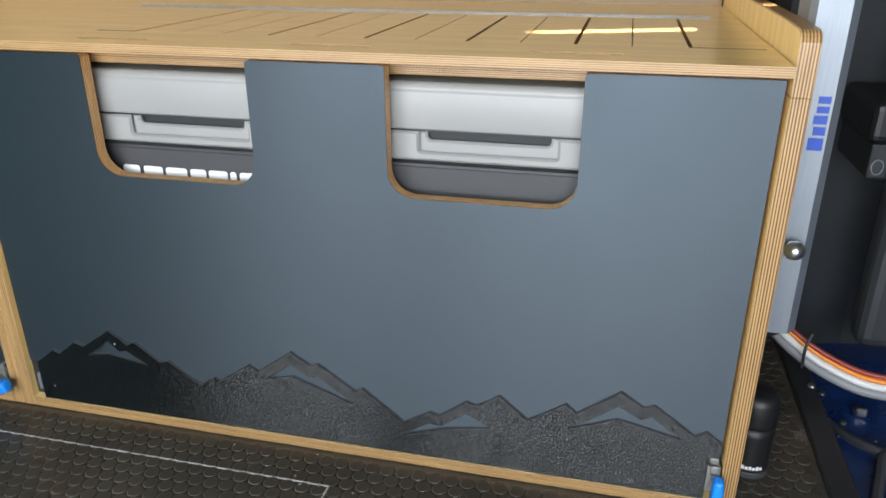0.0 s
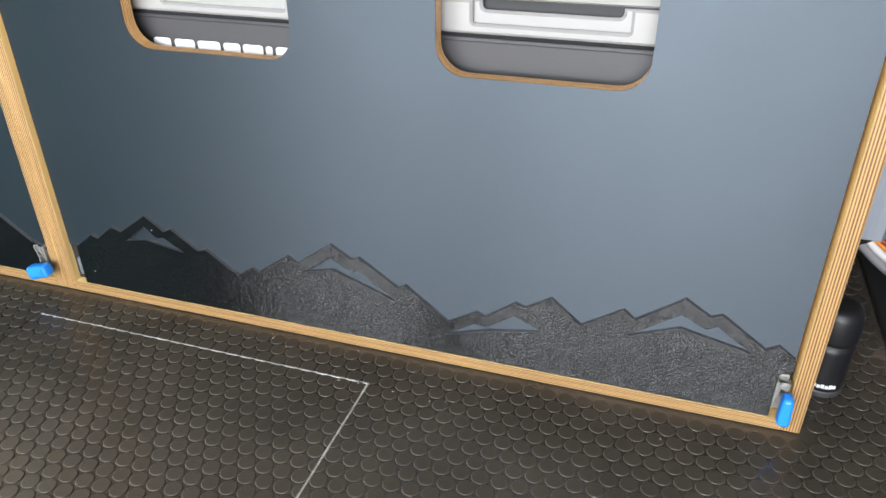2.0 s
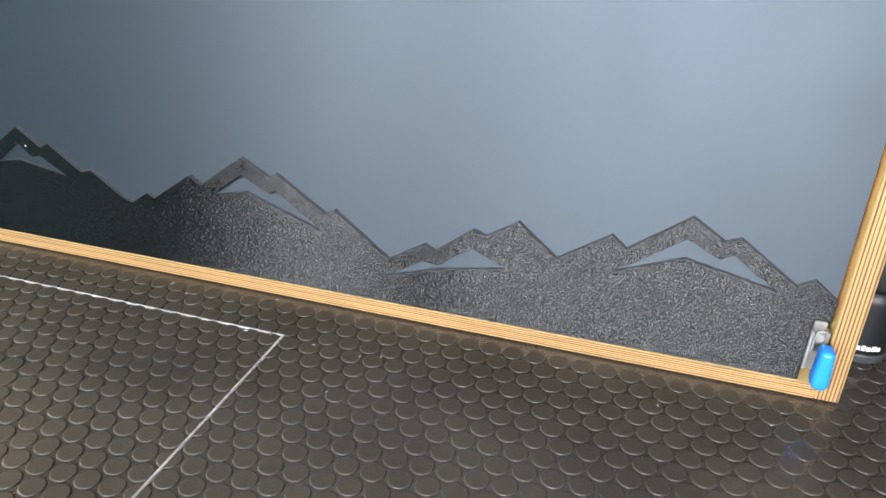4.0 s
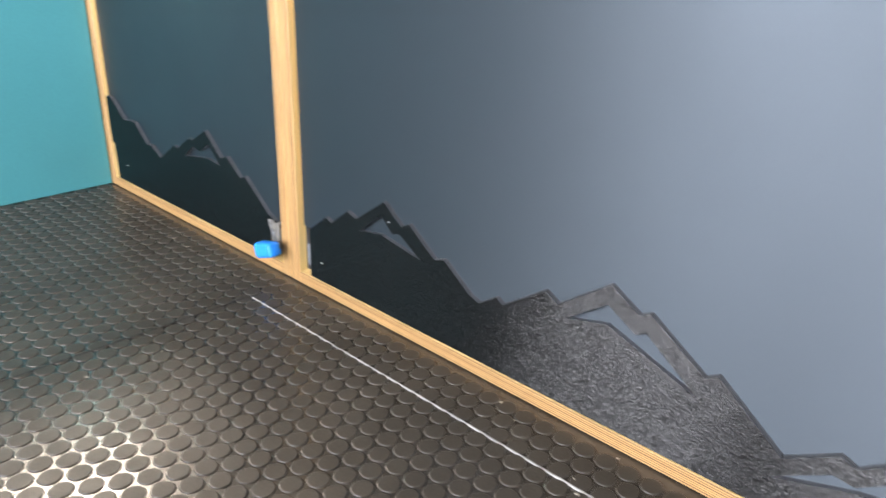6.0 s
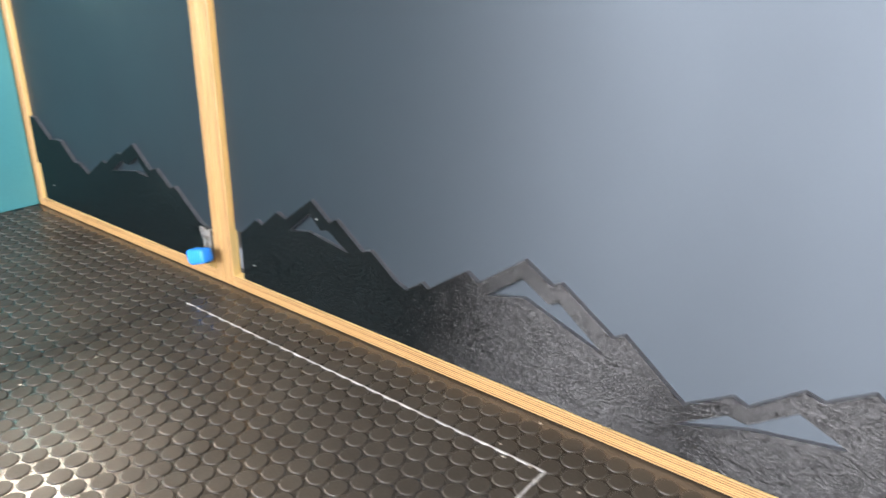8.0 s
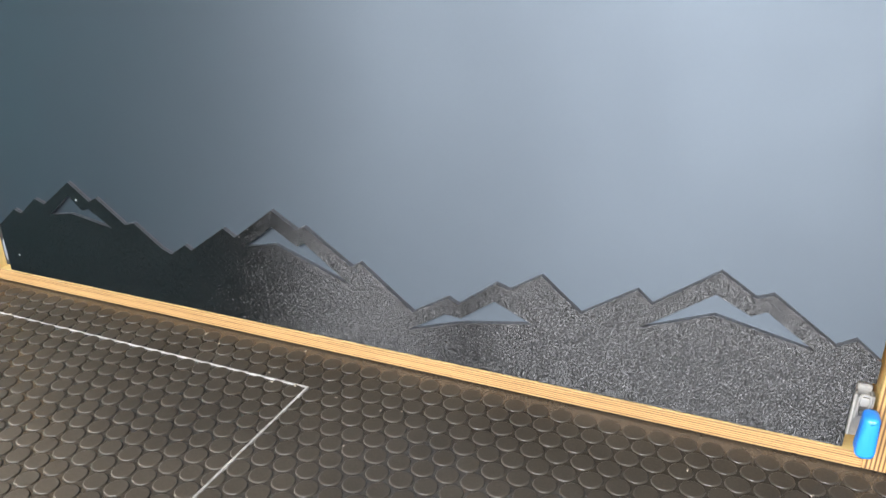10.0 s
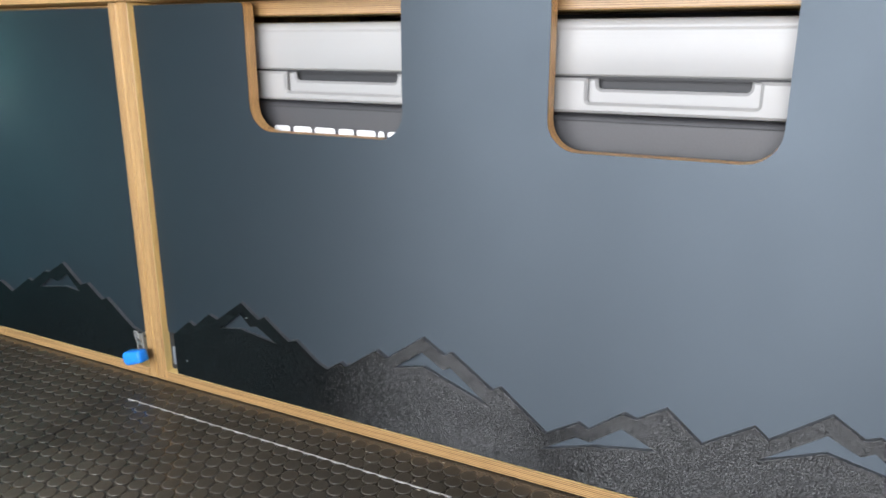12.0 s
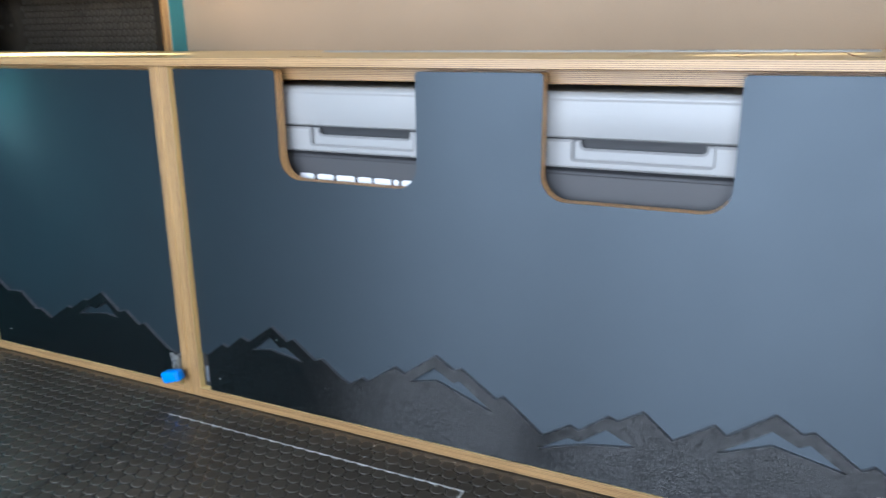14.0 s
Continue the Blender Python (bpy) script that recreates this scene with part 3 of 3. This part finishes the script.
def small_catch(parent, x, wide):
    # near-black sheet puts the shade of the cut-away corner into colour
    part("corner_shade", boxed(x - wide, x + wide, 0.787, 0.795, 0.0160, 0.0745, 0.001), GROOVE, parent)
    part("catch_pin", turned([(0.0022, 0.026), (0.0028, 0.030), (0.0028, 0.048), (0.0020, 0.053)], x + 0.001, 0.7850, 12), ALU, parent, "steel hinge pin")


small_catch(wide, -0.8326, 0.0098)
small_catch(narrow, -1.3436, 0.0052)
part("finger_block", boxed(TEAL_X + 0.0170, -1.300, 0.8010, 0.815, 0.375, 0.5190, 0.001), PLY_Y, narrow, "pale plywood behind the finger notch")
# small screw heads in the black sheet
for x, z, owner in ((-0.683, 0.126, wide_door), (-0.800, 0.040, wide_door), (-1.300, 0.045, narrow_door)):
    bm = turned([(0.0010, 0.0), (0.0010, 0.0006), (0.0006, 0.0009)], 0, 0, 12)
    bm.transform(Matrix.Translation((x, FRONT - 0.0024, z)) @ Matrix.Rotation(radians(90), 4, "X"))
    part("screw_head", bm, STEEL, owner)

# the outer upright rises past the worktop as a rounded lip
LIP = [(EDGE, TOP - 0.030), (EDGE, 0.553), *arc(EDGE + 0.016, 0.553, 0.016, 180, 90, 6), (0.86, 0.571), (BACK, 0.571), (BACK, TOP - 0.030)]
part("lip", prism([(y, z) for y, z in LIP], "x", 0.1305, 0.1500, 0.0012), PLY_X, wide, "rounded plywood lip above the worktop")

# ---------------------------------------------------------------- worktop
worktop = thing("worktop", "varnished birch plywood worktop with vent slits and finger grooves", "worktop")
T0, T1, WF = TOP - 0.0105, TOP, 0.764
SLIT = [(-0.645 + 0.0625 * k, 0.0046 if k in (0, 3, 5, 7, 9, 11) else 0.0016) for k in range(12)]
GROOVES = [(-0.676, -0.578), (-0.401, -0.303), (-0.124, -0.028)]
bm = bmesh.new()
SY0, SY1, GY0, GY1 = 0.880, 1.190, 0.806, 0.8170
box(bm, TEAL_X - 0.002, 0.1285, WF, GY0, T0, T1)
xs = [TEAL_X - 0.002, *(v for g in GROOVES for v in g), 0.1285]
for k, (a, b) in enumerate(zip(xs, xs[1:])):
    box(bm, a, b, GY0, GY1, T0, T1 - (0.0028 if k % 2 else 0.0))
box(bm, TEAL_X - 0.002, 0.1285, GY1, SY0, T0, T1)
x, slats = TEAL_X - 0.002, []
for c, w in SLIT:
    slats.append((x, c - w / 2))
    x = c + w / 2
slats.append((x, 0.1285))
box(bm, TEAL_X - 0.002, 0.1285, SY1, BACK, T0, T1)
part("board", bm, PLY_TOP, worktop)
for a, b in slats:
    part("slat", boxed(a, b, SY0, SY1, T0, T1), PLY_TOP, worktop)
part("lid_seam", boxed(-0.700, -0.645, SY0 - 0.0015, SY0, T1, T1 + 0.0004), GROOVE, worktop, "fine lid joint")
part("lid_seam", boxed(0.043, 0.1200, SY0 - 0.0015, SY0, T1, T1 + 0.0004), GROOVE, worktop, "fine lid joint")
hinge = part("piano_hinge", boxed(-0.860, 0.090, 1.198, 1.224, T1, T1 + 0.0012, 0.0004), PALE_STEEL, worktop, "long steel piano hinge")
bm = tube([(-0.860, 1.211, T1 + 0.0015), (-0.3, 1.211, T1 + 0.0015), (0.090, 1.211, T1 + 0.0015)], 0.0018, 8)
part("hinge_barrel", bm, PALE_STEEL, hinge)
for k in range(10):
    part("hinge_screw", turned([(0.0035, T1 + 0.0018), (0.0030, T1 + 0.0030), (0.0012, T1 + 0.0036)], -0.82 + 0.098 * k, 1.218, 10), STEEL, hinge)

# ---------------------------------------------------------------- fridges behind the handle openings


def fridge(x, label, print_bars):
    f = thing("cool_box", label, "cool box", "cool boxes in the cabinet")
    w, y = 0.182, 0.815
    part("body", boxed(x - w, x + w, y + 0.003, 1.295, 0.020, 0.4065, 0.006, 2), FRIDGE_DARK, f, "charcoal lower body")
    part("feet", boxed(x - w + 0.03, x + w - 0.03, y + 0.05, 1.25, 0.0125, 0.0205), BLACK_PLASTIC, f)
    for z in (0.3998, 0.4040):
        part("trim_line", boxed(x - w - 0.0005, x + w + 0.0005, y + 0.0015, y + 0.01, z, z + 0.0008), GREY_LINING, f, "fine grey groove line")
    # upper rim with a stepped handle recess
    part("rim_back", boxed(x - w, x + w, y + 0.0305, 1.295, 0.4085, 0.4425), FRIDGE_PALE, f)
    for name, mat, half, floor_z, r, near, far, label in (("rim", FRIDGE_PALE, 0.0800, 0.4190, 0.003, y, y + 0.0075, "pale grey rim"),
                                                          ("recess_step", FRIDGE_PALE, 0.0715, 0.4318, 0.005, y + 0.0075, y + 0.0160, "stepped edge of the handle recess")):
        pts = [(x - w, 0.4425), (x - w, 0.4085), (x + w, 0.4085), (x + w, 0.4425), (x + half, 0.4425), *arc(x + half - r, floor_z + r, r, 0, -90, 5),
               *arc(x - half + r, floor_z + r, r, 270, 180, 5), (x - half, 0.4425)]
        part(name, prism(pts, "y", near, far, 0.0028), mat, f, label)
    # back of the recess, its shade put into the colour
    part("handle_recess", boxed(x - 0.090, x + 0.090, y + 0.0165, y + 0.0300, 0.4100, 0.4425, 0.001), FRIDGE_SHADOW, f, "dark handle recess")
    lid = [(y + 0.003, 0.4445), *[(y - 0.0025 + 0.0022 * ((z - 0.470) / 0.023) ** 2, z) for z in np.linspace(0.4465, 0.488, 11)], *arc(y + 0.0085, 0.4905, 0.0085, 178, 90, 7), (1.290, 0.4990), (1.290, 0.4445)]
    part("lid", prism([(float(a), float(d)) for a, d in lid], "x", x - w, x + w, 0.002), FRIDGE_PALE, f, "pale grey bulged lid")
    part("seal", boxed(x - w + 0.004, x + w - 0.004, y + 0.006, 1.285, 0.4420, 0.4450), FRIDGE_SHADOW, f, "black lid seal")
    if print_bars:
        for a, b in ((-0.104, -0.080), (-0.074, -0.047), (-0.042, -0.012), (-0.007, 0.015), (0.019, 0.045), (0.049, 0.057), (0.062, 0.086)):
            z, r = 0.3768, 0.0035
            pts = [(x + a, 0.352), (x + b, 0.352), *arc(x + b - r, z - r, r, 0, 90, 4), *arc(x + a + r, z - r, r, 90, 180, 4)]
            part("print_bar", prism(pts, "y", y + 0.0022, y + 0.0032), WHITE_PRINT, f, "white printed bar")
    return f


fridge(-0.5455, "grey portable cool box with white printed bars behind a door opening", True)
fridge(-0.1695, "grey portable cool box behind a door opening", False)

# ---------------------------------------------------------------- teal side bench and the dark space above it
bench = thing("side_bench", "teal painted side bench meeting the cabinets at the corner", "bench")
part("front_panel", boxed(TEAL_X - 0.018, TEAL_X, -0.60, EDGE - 0.0005, 0.0, T0, 0.001), TEAL, bench, "smooth teal painted panel")
part("seat_board", boxed(-2.70, TEAL_X - 0.0025, -0.60, 1.3755, T0, T1, 0.001), PLY_Z, bench, "birch plywood bench top")
part("end_panel", boxed(-2.70, TEAL_X - 0.018, -0.60, -0.585, 0.0, T0), TEAL, bench)
divider = thing("divider_panel", "plywood divider with a teal side standing on the worktop", "divider")
part("board", boxed(TEAL_X - 0.0765, TEAL_X - 0.0535, 1.380, BACK + 0.02, T1, 1.35, 0.001), PLY_X, divider, "plywood board edge")
part("teal_face", boxed(TEAL_X - 0.0535, TEAL_X - 0.0516, 1.3812, BACK - 0.0005, T1, 1.35), TEAL, divider, "teal painted side")
locker = thing("locker_front", "black locker front with a round-cornered opening and plywood rim", "locker")
hole = [(-2.170, T1), *arc(-2.144, 0.6605, 0.026, 180, 90, 6), (TEAL_X - 0.098, 0.6865), (TEAL_X - 0.098, T1)]
outline = [(-2.70, T1), *hole, (TEAL_X - 0.0770, T1), (TEAL_X - 0.0770, 1.35), (-2.70, 1.35)]
part("front", prism(outline, "y", 1.376, 1.394, 0.0, side=1), (LOCKER_BLACK, PLY_Z), locker)
back_board = part("studded_back", boxed(-2.70, TEAL_X - 0.0770, 1.56, 1.58, T1, 1.35), RUBBER, locker, "black studded rubber lining")
part("shelf_floor", boxed(-2.70, TEAL_X - 0.0770, 1.394, 1.56, T0, T1), DARK_LINING, locker)
bm = bmesh.new()
for r in range(9):
    for k in range(38):
        px, pz = -2.18 + 0.0215 * k + 0.01075 * (r % 2), 0.548 + 0.0187 * r
        one = turned([(0.0092, 0.0), (0.0085, 0.0022), (0.0068, 0.0032)], 0, 0, 12)
        one.transform(Matrix.Translation((px, 1.56, pz)) @ Matrix.Rotation(radians(90), 4, "X"))
        data = bpy.data.meshes.new("stud_part")
        one.to_mesh(data)
        one.free()
        bm.from_mesh(data)
        bpy.data.meshes.remove(data)
tagged(part("stud_field", bm, RUBBER_STUD, locker, "round rubber studs"), kind="stuff")

# ---------------------------------------------------------------- wooden post
post = thing("wooden_post", "round oiled timber post with a dark knot, standing on the floor", "post")
PX, PY = -0.3927, 0.1300
bm = bmesh.new()
rings = []
for i in range(40):
    z = 0.64 * i / 39
    ring = []
    for k in range(28):
        a = 2 * math.pi * k / 28
        r = 0.031 + 0.003 * noise.noise((math.cos(a), math.sin(a), 5 * z)) - 0.006 * (z - 0.3)
        ring.append(bm.verts.new((PX - 0.004 * (z - 0.355) + r * math.cos(a), PY - 0.008 * (z - 0.355) + r * math.sin(a), z)))
    rings.append(ring)
for low, high in zip(rings, rings[1:]):
    for k in range(28):
        bm.faces.new((low[k - 1], low[k], high[k], high[k - 1]))
bm.faces.new(rings[0]), bm.faces.new(rings[-1])
part("trunk", bm, POST_WOOD, post, smooth=True)

# ---------------------------------------------------------------- beyond the upright: table-leg bracket, bottle, door step
leg = thing("table_leg_bracket", "silver anodised table-leg bracket fixed beside the plywood upright", "bracket")
profile = [(0.1505, 0.858), (0.156, 0.848), (0.1880, 0.848), (0.1990, 0.862), (0.1990, 0.905), (0.1940, 0.912), (0.1505, 0.912)]
part("extrusion", prism(profile, "z", 0.216, 0.604, 0.0008), ALU, leg, "silver anodised extrusion")
knob = bmesh.new()
bmesh.ops.create_uvsphere(knob, u_segments=24, v_segments=14, radius=0.0110, matrix=Matrix.Translation((0.1740, 0.8290, 0.3300)))
part("knob", knob, STEEL, leg, "polished ball knob", smooth=True)
bm = turned([(0.004, 0.0), (0.004, 0.018)], 0, 0, 12)
bm.transform(Matrix.Translation((0.1740, 0.8500, 0.3300)) @ Matrix.Rotation(radians(90), 4, "X"))
part("knob_stem", bm, STEEL, leg)
for z0, z1, x0, x1 in ((0.4385, 0.4520, 0.1700, 0.1850), (0.4550, 0.4640, 0.1730, 0.1850), (0.4668, 0.4760, 0.1715, 0.1850), (0.4785, 0.4855, 0.1730, 0.1850), (0.4885, 0.4960, 0.1730, 0.1850)):
    part("print_bar", boxed(x0, x1, 0.8472, 0.8481, z0, z1), BLUE_PRINT, leg, "blue printed bar")

bottle = thing("drinking_bottle", "matt black insulated drinking bottle standing on the rubber floor", "bottle")
BX, BY = 0.1785, 0.8750
part("body", turned([(0.0240, 0.0), (0.0252, 0.003), (0.0255, 0.020), (0.0255, 0.060), (0.0260, 0.074)], BX, BY, 36), BLACK_GLOSS, bottle, smooth=True)
part("cup", turned([(0.0258, 0.0739), (0.0266, 0.0790), (0.0270, 0.096), (0.0264, 0.107), (0.0235, 0.116), (0.0160, 0.120), (0.0060, 0.121)], BX, BY, 36), BLACK_GLOSS, bottle, "rounded black screw cup", smooth=True)
part("base_ring", turned([(0.0257, 0.0), (0.0264, 0.002), (0.0264, 0.007), (0.0257, 0.009)], BX, BY, 36), FRIDGE_DARK, bottle, "grey rubber base ring")
for k in range(6):
    a = radians(-112 + 10 * k)
    bm = boxed(-0.0018, 0.0018, -0.0004, 0.0004, 0.0140, 0.0180 if k % 2 else 0.0192)
    bm.transform(Matrix.Translation((BX + 0.0257 * math.cos(a), BY + 0.0257 * math.sin(a), 0)) @ Matrix.Rotation(a + math.pi / 2, 4, "Z"))
    part("print_bar", bm, WHITE_PRINT, bottle, "white printed bar")

setting("trim_sill", boxed(0.2725, 0.308, 0.30, 1.50, -0.012, 0.006, 0.003), BLACK_PLASTIC, "black sill strip along the floor's edge", "sill")
step = thing("door_step", "dark blue painted van step with scratches and hoses", "step")
part("tread", boxed(0.302, 1.25, 0.20, 1.60, -0.090, -0.060, 0.006, 2), VAN_BLUE, step)
part("riser", boxed(0.296, 0.304, 0.20, 1.60, -0.090, -0.012), VAN_BLUE, step)
part("hose", tube([(0.34, 0.86, -0.055), (0.37, 0.95, -0.050), (0.40, 1.02, -0.048), (0.47, 1.05, -0.05), (0.60, 1.06, -0.055)], 0.008), HOSE, step, "dark grey rubber hose")
part("hose", tube([(0.33, 1.10, -0.056), (0.36, 1.04, -0.05), (0.42, 1.00, -0.048), (0.50, 0.96, -0.05)], 0.007), HOSE, step, "dark grey rubber hose")
part("bracket", boxed(0.380, 0.400, 1.12, 1.135, -0.060, -0.045, 0.003), STEEL, step, "small bare metal tab")
for x, y in ((0.30, 1.09), (0.335, 1.13), (0.36, 1.10), (0.345, 1.18)):
    part("bolt", turned([(0.006, -0.060 if x > 0.31 else 0.006), (0.005, -0.056 if x > 0.31 else 0.009)], x, y, 10), STEEL, step)

flecks = random.Random(3)
bm = bmesh.new()
for k in range(34):
    x, y, s = flecks.uniform(0.33, 0.50), flecks.uniform(0.70, 1.15), flecks.uniform(0.0008, 0.0022)
    bmesh.ops.create_cube(bm, size=1, matrix=Matrix.LocRotScale((x, y, -0.0597), Euler((0, 0, flecks.uniform(0, 3))), (2.5 * s, s, 0.0008)))
tagged(part("paint_chips", bm, WHITE_PRINT, step, "pale chips and scratches in the paint"), kind="stuff")
part("hose", tube([(0.36, 0.78, -0.052), (0.395, 0.86, -0.046), (0.405, 0.92, -0.046), (0.44, 0.955, -0.048), (0.52, 0.97, -0.05)], 0.0055), GREY_LINING, step, "thin grey hose")

trim = thing("door_trim_panel", "black moulded plastic trim panel of the van door", "trim panel")
curve = [(0.215 + 0.10 * k, 1.36 - 0.010 * (k - 3) ** 2 + 0.02) for k in range(9)]
part("panel", prism(curve + [(1.02, 1.70), (0.215, 1.70)], "z", -0.090, 1.20), TRIM_GREY, trim)
part("pillar", boxed(0.385, 0.52, 1.20, 1.26, 0.02, 1.10, 0.02, 3), TRIM_GREY, trim, "rounded charcoal pillar cover")
part("latch_box", boxed(0.325, 0.440, 1.165, 1.345, 0.372, 0.432, 0.012, 3), BLACK_GLOSS, trim, "black latch housing")
part("latch_tab", boxed(0.334, 0.362, 1.172, 1.345, 0.318, 0.3715, 0.004, 2), BLACK_PLASTIC, trim, "black tab under the latch")
part("latch_ring", tube([(0.345 + 0.008 * math.cos(a), 1.168, 0.338 + 0.011 * math.sin(a)) for a in np.linspace(0, 2 * math.pi, 10)], 0.0011), ALU, trim, "thin metal ring")

loom = thing("cable_loom", "bundle of red, orange, white and grey cables across the door gap", "cables")
for name, mat, dx, dz, r, label in (("cable", material("grey_cable", (0.20, 0.20, 0.21), rough=0.5), 0.0, 0.0, 0.011, "thick grey sleeve"),
                                    ("cable", material("white_cable", (0.62, 0.61, 0.59), rough=0.45), 0.002, 0.017, 0.008, "white cable"),
                                    ("cable", material("red_cable", (0.26, 0.035, 0.022), rough=0.45), 0.001, 0.043, 0.0055, "brick-red cable"),
                                    ("cable", material("orange_cable", (0.70, 0.22, 0.015), rough=0.45), 0.004, 0.030, 0.0050, "orange cable"),
                                    ("cable", material("dark_orange_cable", (0.55, 0.13, 0.012), rough=0.45), 0.006, 0.037, 0.0034, "dark orange cable")):
    line = [(0.150, 1.18, 0.20), (0.200, 1.14, 0.160), (0.235, 1.11, 0.125), (0.275, 1.08, 0.095), (0.320, 1.06, 0.072), (0.372, 1.04, 0.060), (0.43, 1.03, 0.062)]
    part(name, tube([(x - 0.018 + dx, y, z - 0.022 + 0.68 * dz) for x, y, z in line], 0.68 * r, 10), mat, loom, label, smooth=True)
part("cable_tie", tube([(0.270, 1.052, 0.058), (0.269, 1.050, 0.092), (0.277, 1.058, 0.112)], 0.0022, 6), BLACK_PLASTIC, loom, "black cable tie")
part("black_lead", tube([(0.162, 0.90, 0.205), (0.168, 0.93, 0.170), (0.185, 0.95, 0.160), (0.200, 0.93, 0.180), (0.197, 0.91, 0.212)], 0.0045, 8), BLACK_PLASTIC, loom, "loop of black lead")

# ---------------------------------------------------------------- the floor's studs, nearest ones as pieces
PITCH, ROW = 0.0215, 0.01862
stud_bm = turned([(0.0099, -0.0012), (0.0096, -0.0004), (0.0092, -0.0001), (0.0086, 0.0)], 0, 0, 16)
bmesh.ops.recalc_face_normals(stud_bm, faces=stud_bm.faces)
for f in stud_bm.faces:
    f.smooth = len(f.verts) == 4
stud_mesh = bpy.data.meshes.new("stud")
stud_bm.to_mesh(stud_mesh)
stud_bm.free()
stud_mesh.materials.append(RUBBER_STUD)
stud_mesh.materials.append(STUD_EDGE)
for p in stud_mesh.polygons:
    p.material_index = 1 if len(p.vertices) == 4 else 0
base_verts = np.array([v.co[:] for v in stud_mesh.vertices])
base_faces = [tuple(p.vertices) for p in stud_mesh.polygons]
verts, faces, single = [], [], 0
for r in range(-50, 46):
    y = 0.664 + ROW * r
    for k in range(-100, 30):
        x = -0.315 + PITCH * (k + 0.5 * (r % 2))
        inside = (-1.362 < x < 0.262 and -0.25 < y < 0.770) or (0.165 < x < 0.262 and y < 1.30 and y > -0.25)
        if not inside or math.hypot(x - PX, y - PY) < 0.050:
            continue
        if -0.47 < x < -0.06 and 0.50 < y < 0.770 and single < 300:
            stud = new("stud", stud_mesh)
            stud.location, stud.parent = (x, y, 0), floor
            single += 1
        else:
            start = len(verts) * 1
            verts.extend(base_verts + (x, y, 0))
            faces.extend(tuple(i + start for i in f) for f in base_faces)
data = bpy.data.meshes.new("stud_field")
data.from_pydata([tuple(v) for v in verts], [], faces)
data.polygons.foreach_set("use_smooth", [len(f) == 4 for f in faces])
data.materials.append(RUBBER_STUD)
data.materials.append(STUD_EDGE)
data.polygons.foreach_set("material_index", [1 if len(f) == 4 else 0 for f in faces])
field = new("stud_field", data)
field.parent = floor
tagged(field, "round rubber studs of the floor", kind="stuff")

# wood dust and chips left on the rubber
chips = random.Random(7)
bm = bmesh.new()
for k in range(24):
    x, y = chips.uniform(-1.2, 0.20), chips.choice((chips.uniform(0.70, 0.772), chips.uniform(0.35, 0.77)))
    s = chips.uniform(0.0006, 0.0016)
    made = bmesh.ops.create_cube(bm, size=1, matrix=Matrix.LocRotScale((x, y, 0.0012), Euler((0, 0, chips.uniform(0, 3))), (2.2 * s, s, 0.0007)))
tagged(part("wood_dust", bm, material("pale_wood_dust", (0.34, 0.30, 0.24), rough=0.8)), "tiny pale wood chips scattered on the rubber floor", "wood dust", kind="stuff")
